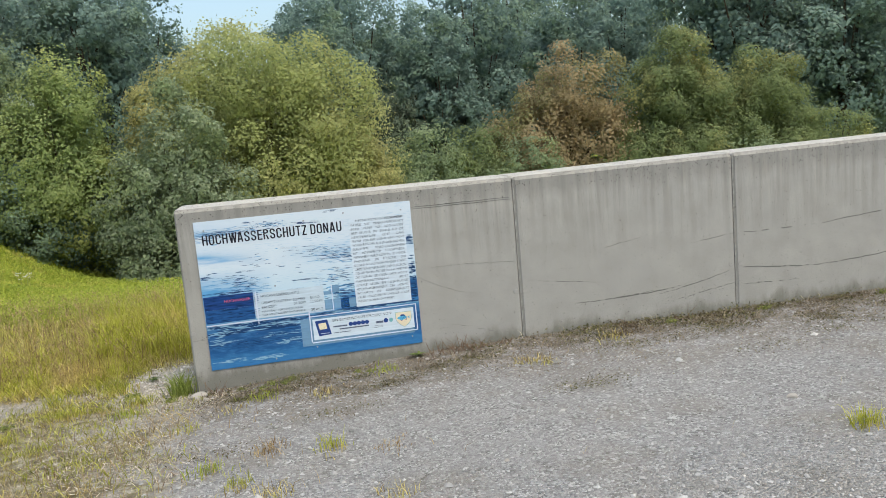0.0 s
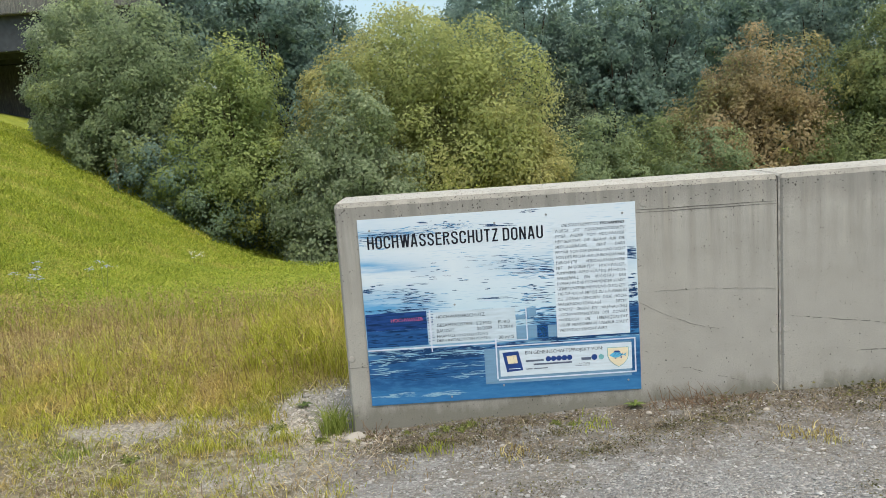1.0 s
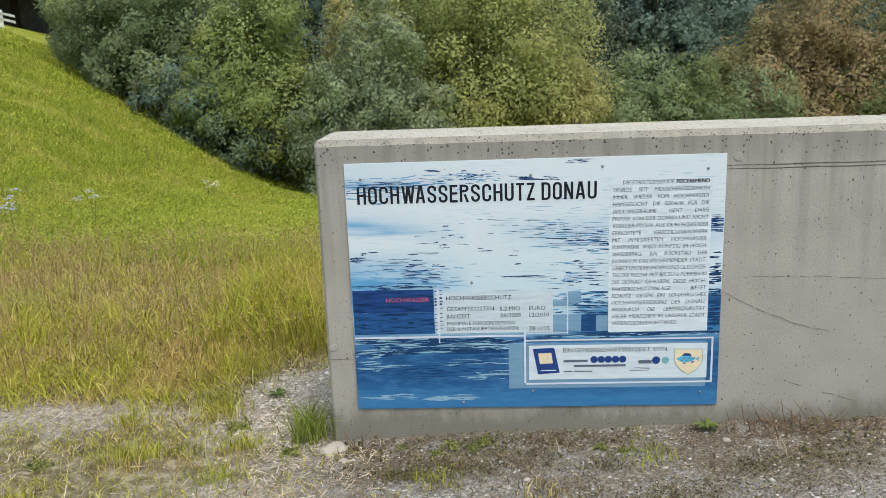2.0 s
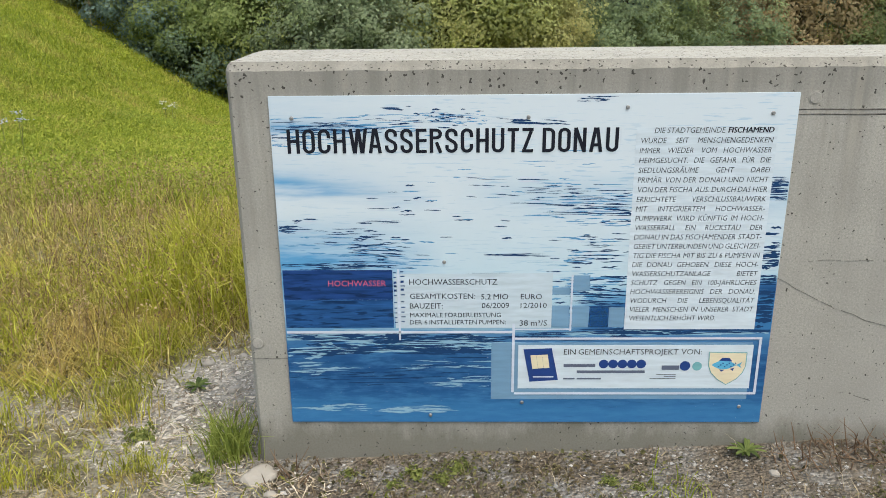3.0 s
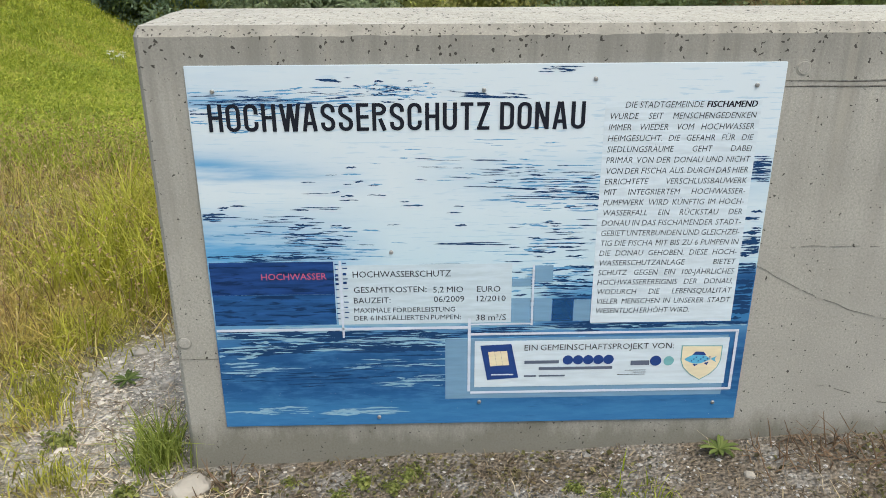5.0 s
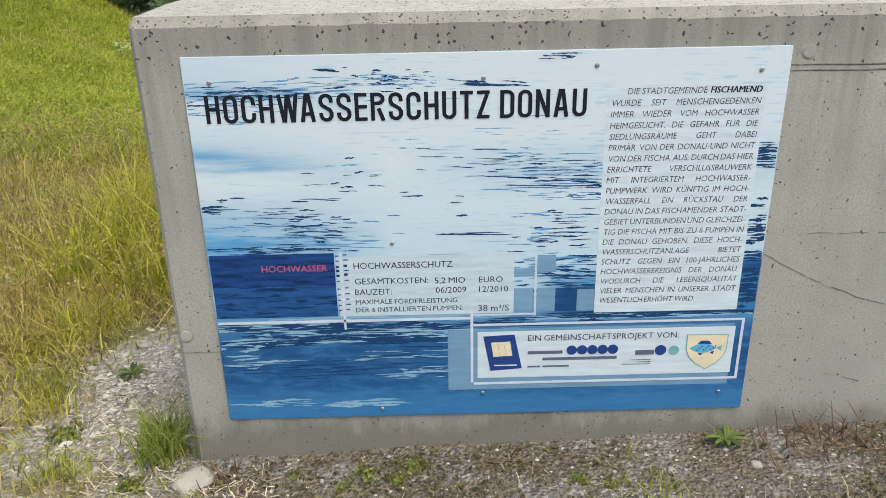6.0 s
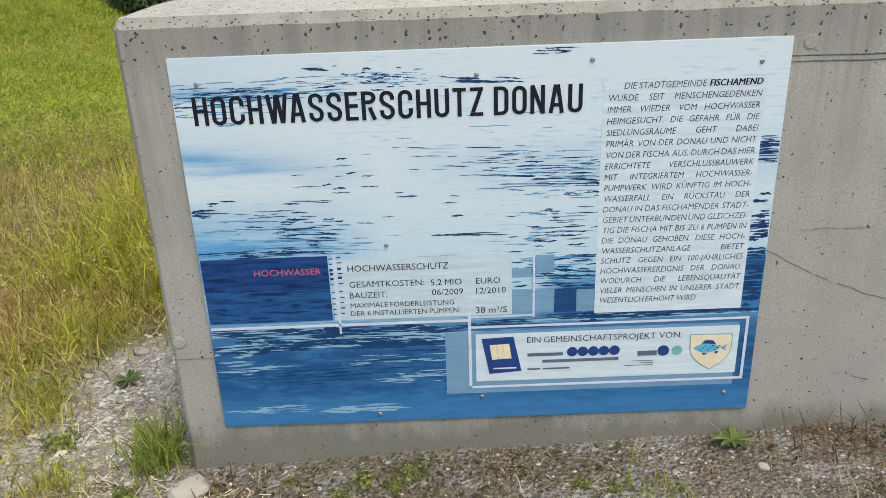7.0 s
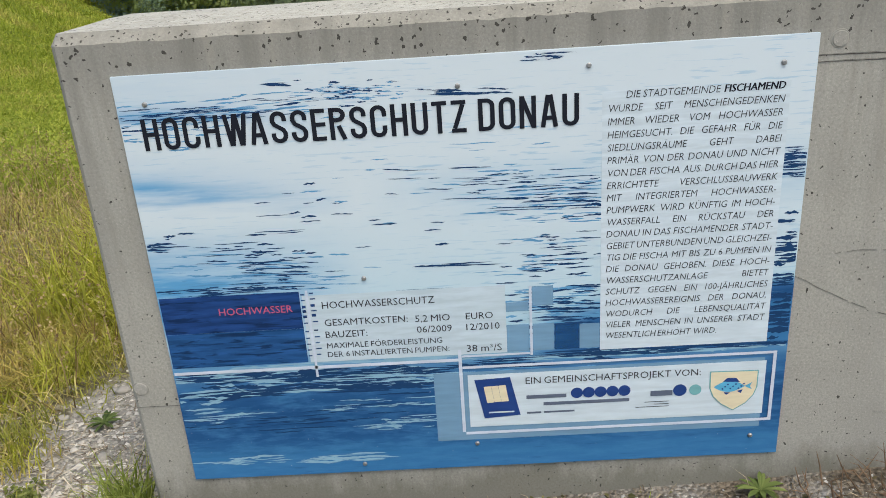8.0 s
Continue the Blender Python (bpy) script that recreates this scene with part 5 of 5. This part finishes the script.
grass("straw_mulch", x, y, r.uniform(0.010, 0.040, len(x)), r.uniform(0.002, 0.005, len(x)), r.uniform(1.0, 3.2, len(x)), G_STRAW, "flattened pale straw on stony soil beside the wall", r)


x, y = tufted(900, 12, -3.4, -0.83, 6.0, 7.6, 0.06, r)
k = (gravel_mask(x, y) < r.uniform(0.0, 0.8, len(x))) & (x < -0.84) & (y > 6.05 + 0.9 * np.exp(-((x + 1.0) / 0.45) ** 2))
x, y = x[k], y[k]
grass("edge_grass", x, y, r.uniform(0.05, 0.20, len(x)), r.uniform(0.004, 0.008, len(x)), r.uniform(0.5, 2.0, len(x)), G_TALL, "tangled yellow-green grass leaning over the stones", r)


n = 9000
x = r.uniform(-0.7, 7.0, n)
y = 5.70 - np.abs(r.normal(0, 0.16, n))
k = r.uniform(0, 1, n) < np.clip(0.45 + 0.7 * np.sin(4.1 * x + 1) * np.sin(2.3 * x) + 0.25 * np.clip(x - 1, 0, 1), 0.06, 1) * np.clip(0.3 + 0.7 * (x - 0.9), 0.22, 1)
x, y = x[k], y[k]
pts = np.stack([x, y, surface(x, y) + np.abs(r.normal(0, 0.008 + 0.010 * np.clip(x - 0.8, 0, 1), len(x)))], 1)
v, f = leaf_cloud(pts, 0.019, r, np.tile(np.array([0.0, 0.0, 1.0]), (len(x), 1)))
tagged(new("wall_foot_weeds", mesh_np("wall_foot_weeds", v, f, G_FOOT)), "low olive and brown weeds along the foot of the wall", "weeds", kind="stuff")


# creeping half-dead mats strewn in front of the wall
m_ = 70
cx = r.uniform(-0.6, 6.8, m_)
cy = 5.66 - np.abs(r.normal(0, 1, m_)) * np.where(r.uniform(0, 1, m_) < 0.25, 0.75, 0.28) - 0.10 * np.clip(cx, 0, 2) * r.uniform(0, 1, m_)
i = np.repeat(np.arange(m_), 150)
wide = r.uniform(0.04, 0.13, m_)[i]
x, y = cx[i] + r.normal(0, 1, len(i)) * wide * 1.4, np.minimum(cy[i] + r.normal(0, 1, len(i)) * wide * 0.6, 5.70)
pts = np.stack([x, y, surface(x, y) + np.abs(r.normal(0, 0.008, len(i))) + 0.003], 1)
v, f = leaf_cloud(pts, 0.012, r, np.tile(np.array([0.0, 0.0, 1.0]), (len(i), 1)))
tagged(new("creeping_weeds", mesh_np("creeping_weeds", v, f, G_FOOT)), "creeping half-dry weeds strewn over the gravel", "weeds", kind="stuff")
grass("creeping_stalks", x[::2], y[::2], r.uniform(0.015, 0.06, len(x[::2])), r.uniform(0.0015, 0.0035, len(x[::2])), r.uniform(0.5, 2.6, len(x[::2])), G_LITTER, "dry brown stalks among creeping weeds", r)


# flat chips of dead straw and stalk on the stony soil beside the wall's end
n = 15000
x, y = r.uniform(-2.8, -0.5, n), r.uniform(4.0, 6.9, n)
k = ((x < -0.80) | (y < 5.66)) & (r.uniform(0, 1, n) < np.clip(0.25 + 0.75 * np.sin(3.7 * x + 1.3 * y) * np.sin(2.9 * y - x) + 0.35 * (gravel_mask(x, y) > 0.5), 0.1, 1) * np.clip(1.2 - 0.8 * (x + 1.2), 0.15, 1))
x, y = x[k], y[k]
a = r.uniform(0, 6.28, len(x))
d = np.stack([np.cos(a), np.sin(a), r.normal(0, 0.25, len(x))], 1) * r.uniform(0.008, 0.035, len(x))[:, None]
o = np.stack([x, y, surface(x, y) + r.uniform(0.003, 0.014, len(x))], 1)
s = np.stack([-np.sin(a), np.cos(a), np.zeros(len(x))], 1) * r.uniform(0.0012, 0.003, len(x))[:, None]
v = np.stack([o - d - s, o + d - s * 0.6, o + d + s * 0.6, o - d + s], 1).reshape(-1, 3)
tagged(new("straw_chips", mesh_np("straw_chips", v, np.arange(len(v)).reshape(-1, 4), G_CHIPS)), "pale and brown chips of dead straw on stony soil", "litter", kind="stuff")


def grass_tuft(name, x, y, n, h, spread, width, lean, material, label, seed):
    r_ = np.random.default_rng(seed)
    bx_, by_ = r_.normal(0, spread, n), r_.normal(0, spread, n)
    b_ = surface(x + bx_, y + by_) - surface(x, y) - 0.008
    v, f = blades(bx_, by_, r_.uniform(0.4, 1.0, n) * h, r_.uniform(0.6, 1.2, n) * width, r_.uniform(0.1, lean, n), r_, b_)
    ob = new(name, mesh_np(name, v, f, material))
    ob.location = (x, y, float(surface(x, y)))
    return tagged(ob, label, "grass tuft", "grass tufts on the gravel")


grass_tuft("grass_tuft", -0.86, 5.76, 260, 0.22, 0.045, 0.006, 1.0, G_TALL_GREEN, "green grass tuft at the wall corner", 1)
for k, (x, y, n, h, mt) in enumerate(((0.113, 4.216, 90, 0.10, G_TALL), (2.643, 3.325, 120, 0.14, G_TALL), (-0.55, 4.15, 80, 0.09, G_BANK), (-0.30, 5.35, 90, 0.08, G_BANK), (0.10, 5.20, 70, 0.07, G_DRY),
                                      (1.55, 5.05, 90, 0.07, G_DRY), (-1.55, 5.55, 110, 0.12, G_TALL), (-1.15, 5.35, 90, 0.10, G_BANK), (-1.75, 5.95, 90, 0.13, G_TALL), (0.55, 5.45, 70, 0.08, G_BANK),
                                      (-1.35, 6.05, 120, 0.13, G_TALL), (-0.20, 3.75, 70, 0.10, G_DRY), (-0.85, 3.55, 90, 0.12, G_BANK), (2.2, 5.35, 80, 0.08, G_DRY), (-1.45, 6.62, 120, 0.22, G_TALL), (-1.9, 5.2, 110, 0.10, G_TALL), (-2.3, 5.6, 110, 0.10, G_TALL_GREEN), (-1.6, 4.9, 90, 0.08, G_EDGE), (-2.0, 4.5, 110, 0.10, G_TALL), (-1.25, 4.6, 80, 0.08, G_EDGE), (-1.7, 4.0, 100, 0.11, G_TALL), (-1.2, 3.9, 90, 0.10, G_EDGE), (-0.75, 4.9, 70, 0.07, G_EDGE), (0.35, 3.5, 60, 0.07, G_DRY), (-2.7, 6.0, 120, 0.12, G_TALL), (-2.5, 5.0, 100, 0.10, G_EDGE), (-1.15, 5.66, 170, 0.10, G_EDGE), (-1.39, 6.18, 150, 0.13, G_EDGE), (-1.66, 5.58, 130, 0.08, G_EDGE), (-1.38, 5.58, 130, 0.07, G_EDGE), (-0.47, 5.16, 90, 0.05, G_DRY), (-0.23, 4.31, 90, 0.09, G_RUST), (-0.38, 3.93, 90, 0.08, G_EDGE), (0.42, 4.08, 60, 0.06, G_RUST), (1.45, 5.10, 90, 0.05, G_DRY))):
    grass_tuft("grass_tuft", x, y, n, h, 0.055, 0.0055, 1.0, mt, "small yellow-green grass tuft on gravel", 10 + k)


def weed(x, y, n, length, seed, label, material):
    """A rosette of broad pointed leaves."""
    r_ = np.random.default_rng(seed)
    vs, fs = [], []
    for i_ in range(n):
        a = 2.4 * i_ + r_.uniform(-0.3, 0.3)
        l_ = length * r_.uniform(0.55, 1.1)
        rise = r_.uniform(0.25, 0.9)
        dx, dy = math.cos(a), math.sin(a)
        o = len(vs)
        for t, wd in ((0.0, 0.02), (0.3, 0.09), (0.6, 0.12), (0.85, 0.07), (1.0, 0.0)):
            px, py, pz = dx * l_ * t, dy * l_ * t, l_ * (rise * t - 0.65 * rise * t * t) + 0.012
            for s_ in (-1, 0, 1):
                vs.append((px - dy * wd * l_ * s_, py + dx * wd * l_ * s_, pz + (0.03 * l_ * abs(s_))))
        for q in range(4):
            for c_ in range(2):
                p = o + q * 3 + c_
                fs.append((p, p + 1, p + 4, p + 3))
    ob = new("weed", mesh_np("weed", np.array(vs), np.array(fs), material, True))
    ob.location = (x, y, float(surface(x, y)) - 0.004)
    return tagged(ob, label, "weed", "weeds round the wall")


def leafy_weed(x, y, size, seed):
    """A low mound of small leaves."""
    r_ = np.random.default_rng(seed)
    n_ = 190
    u = r_.normal(size=(n_, 3))
    u[:, 2] = np.abs(u[:, 2])
    u /= np.linalg.norm(u, axis=1)[:, None]
    p = u * np.array([1.0, 0.8, 0.55]) * size * (r_.uniform(0.1, 1.0, n_) ** 0.6)[:, None] * (1 + 0.35 * np.sin(4 * np.arctan2(u[:, 1], u[:, 0]) + seed))[:, None]
    p[:, 2] += 0.006
    v, f = leaf_cloud(p, size * 0.28, r_, u)
    ob = new("weed", mesh_np("weed", v, f, G_WEED))
    ob.location = (x, y, float(surface(x, y)) - 0.004)
    return tagged(ob, "low mound of small green weed leaves", "weed", "weeds round the wall")


for k, (x, y, n, l) in enumerate(((-0.24, 5.60, 16, 0.09), (-0.15, 5.57, 14, 0.08), (-0.10, 5.62, 12, 0.09), (-0.30, 5.55, 10, 0.07), (0.812, 5.665, 12, 0.11), (0.36, 5.53, 12, 0.07), (0.44, 5.50, 9, 0.06), (-0.45, 5.62, 9, 0.06), (-1.131, 6.24, 14, 0.10),
                                  (-1.22, 5.88, 10, 0.13), (-0.92, 5.60, 10, 0.10), (-1.95, 5.50, 12, 0.12), (2.75, 5.55, 12, 0.10), (3.55, 5.58, 14, 0.12), (4.6, 5.55, 14, 0.13))):
    if k in (4, 8):
        weed(x, y, int(n * 1.6), l * 0.58, 70 + k, "low green leafy weed rosette by the wall", G_ROSETTE)
    else:
        leafy_weed(x, y, l * 0.5, 70 + k)


def dead_twigs(x, y, n, seed):
    r_ = np.random.default_rng(seed)
    root = thing("dead_weed", (x, y, float(surface(x, y))), "dry brown dead weed stalks by the wall", "dead weed", "dead weeds")
    for i_ in range(n):
        a, l_, e = r_.uniform(0, 6.28), r_.uniform(0.05, 0.15), r_.uniform(0.1, 1.1)
        p0 = np.array((r_.normal(0, 0.06), r_.normal(0, 0.03), 0.0))
        p0[2] = float(surface(x + p0[0], y + p0[1])) - float(surface(x, y)) - 0.004
        dv = np.array((math.cos(a) * math.cos(e), 0.35 * math.sin(a) * math.cos(e) - 0.05, math.sin(e))) * l_
        kink = r_.normal(0, 0.012, 3)
        v, f = tube([tuple(p0), tuple(p0 + dv * 0.5 + kink), tuple(p0 + dv)], [0.0028, 0.0021, 0.0009], 4)
        new("twig", mesh_np("twig", np.array(v), np.array(f), TWIG, True)).parent = root


for k, (x, y) in enumerate(((1.06, 5.66), (1.16, 5.64), (1.27, 5.63), (1.42, 5.62), (0.98, 5.60), (2.4, 5.6), (2.9, 5.62), (-0.62, 5.63), (1.10, 5.58), (1.22, 5.60))):
    dead_twigs(x, y, 14, 90 + k)

# ---- flowers and stalks on the bank ----
M_CHICORY = plain("pale_blue_petals", (0.42, 0.46, 0.66), 0.7, 0.2, 0.1)
M_FLOWER = plain("white_petals", (0.72, 0.72, 0.66), 0.7, 0.2, 0.08)


def flower_clump(x, y, n, spread, seed, petals=None, label="white flowering umbels in the bank grass"):
    r_ = np.random.default_rng(seed)
    root = thing("flower_clump", (x, y, z_at(x, y)), label, "flowers", "flowers on the bank")
    vs, fs, hs, hf = [], [], [], []
    for i_ in range(n):
        px, py, h = r_.normal(0, spread), r_.normal(0, spread), r_.uniform(0.3, 0.5)
        v, f = tube([(px, py, 0), (px * 1.1, py, h * 0.6), (px * 1.2, py, h)], [0.006, 0.005, 0.003], 4)
        o = len(vs)
        vs.extend(v)
        fs.extend([tuple(j + o for j in q) for q in f])
        for _ in range(14):
            c = np.array((px * 1.2 + r_.normal(0, 0.035), py + r_.normal(0, 0.035), h + r_.normal(0, 0.012)))
            o = len(hs)
            for a in range(4):
                hs.append(tuple(c + np.array((0.016 * math.cos(a * 1.571), 0.016 * math.sin(a * 1.571), 0.004 * (a % 2)))))
            hf.append((o, o + 1, o + 2, o + 3))
    a_ = new("stem", mesh_np("stem", np.array(vs), np.array(fs), G_WEED, True))
    b_ = new("flower_head", mesh_np("flower_head", np.array(hs), np.array(hf), petals or M_FLOWER))
    a_.parent = b_.parent = root


# ---- stones ----
ICO = bmesh.new()
bmesh.ops.create_icosphere(ICO, subdivisions=1, radius=1.0)
ico_v = np.array([v.co[:] for v in ICO.verts])
ico_f = np.array([[v.index for v in f.verts] for f in ICO.faces])
ICO.free()
OCT_V = np.array([(1, 0, 0), (-1, 0, 0), (0, 1, 0), (0, -1, 0), (0, 0, 1), (0, 0, -1)], float)
OCT_F = np.array([(0, 2, 4), (2, 1, 4), (1, 3, 4), (3, 0, 4), (2, 0, 5), (1, 2, 5), (3, 1, 5), (0, 3, 5)])


def pebbles(name, x, y, size, v0, f0, material, label, r_):
    n = len(x)
    sc = size[:, None] * r_.uniform(0.55, 1.2, (n, 3)) * np.array([1, 1, 0.6])
    v = v0[None] * sc[:, None, :] * r_.uniform(0.75, 1.2, (n, len(v0), 1))
    a = r_.uniform(0, 6.28, n)
    ca, sa = np.cos(a)[:, None], np.sin(a)[:, None]
    vx, vy = v[..., 0] * ca - v[..., 1] * sa, v[..., 0] * sa + v[..., 1] * ca
    vz = v[..., 2] + (surface(x, y) + size * 0.12)[:, None]
    vv = np.stack([vx + x[:, None], vy + y[:, None], vz], -1).reshape(-1, 3)
    ff = (f0[None] + (np.arange(n) * len(v0))[:, None, None]).reshape(-1, 3)
    return tagged(new(name, mesh_np(name, vv, ff, material)), label, "gravel", kind="stuff")


n = 46000
x = r.uniform(-3.2, 5.0, n)
y = 2.2 + 3.5 * r.uniform(0, 1, n)
k = gravel_mask(x, y) > r.uniform(0.2, 0.9, n)
x, y = x[k], y[k]
pebbles("gravel", x, y, r.lognormal(-5.15, 0.45, len(x)) * np.where(y > 5.2, 0.72, 1.0), OCT_V, OCT_F, M_STONES, "loose pale grey crushed limestone gravel", r)
n = 1100
x, y = r.uniform(-2.4, 5.0, n), r.uniform(2.2, 5.5, n)
k = gravel_mask(x, y) > r.uniform(0.3, 0.9, n)
x, y = x[k], y[k]
pebbles("coarse_gravel", x, y, r.lognormal(-5.05, 0.4, len(x)), ico_v, ico_f, M_COARSE, "coarser grey and white stones strewn over the gravel", r)
n = 3500
x, y = r.normal(-1.1, 0.28, n), r.normal(6.2, 0.4, n)
k = (gravel_mask(x, y) > r.uniform(0.25, 0.9, n)) & ((x < -0.8) | (y < 5.68))
x, y = x[k], y[k]
pebbles("gravel", x, y, r.lognormal(-5.3, 0.5, len(x)), OCT_V, OCT_F, M_PALE, "coarse pale gravel beside the wall's end", r)


def rock(name, x, y, size, seed, label, squash=0.6):
    bm_ = bmesh.new()
    bmesh.ops.create_icosphere(bm_, subdivisions=3, radius=1.0)
    for v in bm_.verts:
        k_ = 1 + 0.28 * noise.noise(v.co * 1.1 + Vector((seed * 3.1, 0, 0))) + 0.10 * noise.noise(v.co * 3.5 + Vector((seed, 0, 0)))
        v.co = Vector((v.co.x, v.co.y * 0.8, v.co.z * squash)) * k_ * size
    me_ = bpy.data.meshes.new(name)
    bm_.to_mesh(me_)
    bm_.free()
    me_.materials.append(M_ROCK)
    ob = new(name, me_)
    ob.location = (x, y, float(surface(x, y)) + size * squash * 0.25)
    ob.rotation_euler = (0, 0, seed * 1.3)
    return tagged(ob, label, "stone", "loose stones")


rock("stone", -0.735, 5.61, 0.062, 3, "pale tan limestone lump sunk in soil at the wall corner", 0.45)
for k, (x, y, s) in enumerate(((2.549, 3.783, 0.038), (-1.20, 5.72, 0.042), (-1.06, 6.05, 0.03), (-1.15, 6.45, 0.035), (-1.02, 6.52, 0.03), (-1.30, 6.30, 0.028), (-0.98, 6.22, 0.035), (-1.36, 6.50, 0.03), (0.05, 5.30, 0.02), (0.62, 5.55, 0.02),
                              (-0.68, 5.52, 0.03), (0.30, 5.40, 0.018), (1.3, 4.9, 0.02), (-2.2, 6.1, 0.03), (-2.0, 6.15, 0.025), (0.9, 3.6, 0.018), (1.9, 3.2, 0.02), (0.86, 5.55, 0.022), (1.45, 5.45, 0.025))):
    rock("stone", x, y, s * 0.72, 2 + k, "small pale limestone fragment on the gravel")
flower_clump(-6.85, 22.0, 9, 0.13, 1)
for k, (x, y) in enumerate(((-4.95, 12.0), (-4.75, 10.3), (-5.3, 11.0))):
    flower_clump(x, y, 3, 0.12, 3 + k, M_CHICORY, "pale blue chicory flowers at the meadow's edge")


def mullein(x, y, h, seed):
    """A dry flower spike on a tall stalk."""
    r_ = np.random.default_rng(seed)
    root = thing("mullein_stalk", (x, y, z_at(x, y)), "tall pale dry flower spike in the bank grass", "plant")
    v, f = tube([(0, 0, 0), (0.01, 0, h * 0.5), (0.02, 0, h)], [0.015, 0.012, 0.006], 6)
    a_ = new("stalk", mesh_np("stalk", np.array(v), np.array(f), G_STRAW, True))
    pts = np.stack([r_.normal(0.015, 0.025, 160), r_.normal(0, 0.025, 160), r_.uniform(h * 0.6, h, 160)], 1)
    v, f = leaf_cloud(pts, 0.05, r_, np.tile(np.array([0.0, 0.0, 1.0]), (160, 1)))
    b_ = new("flower_spike", mesh_np("flower_spike", v, f, G_STRAW))
    a_.parent = b_.parent = root


mullein(-12.4, 31.0, 1.3, 4)
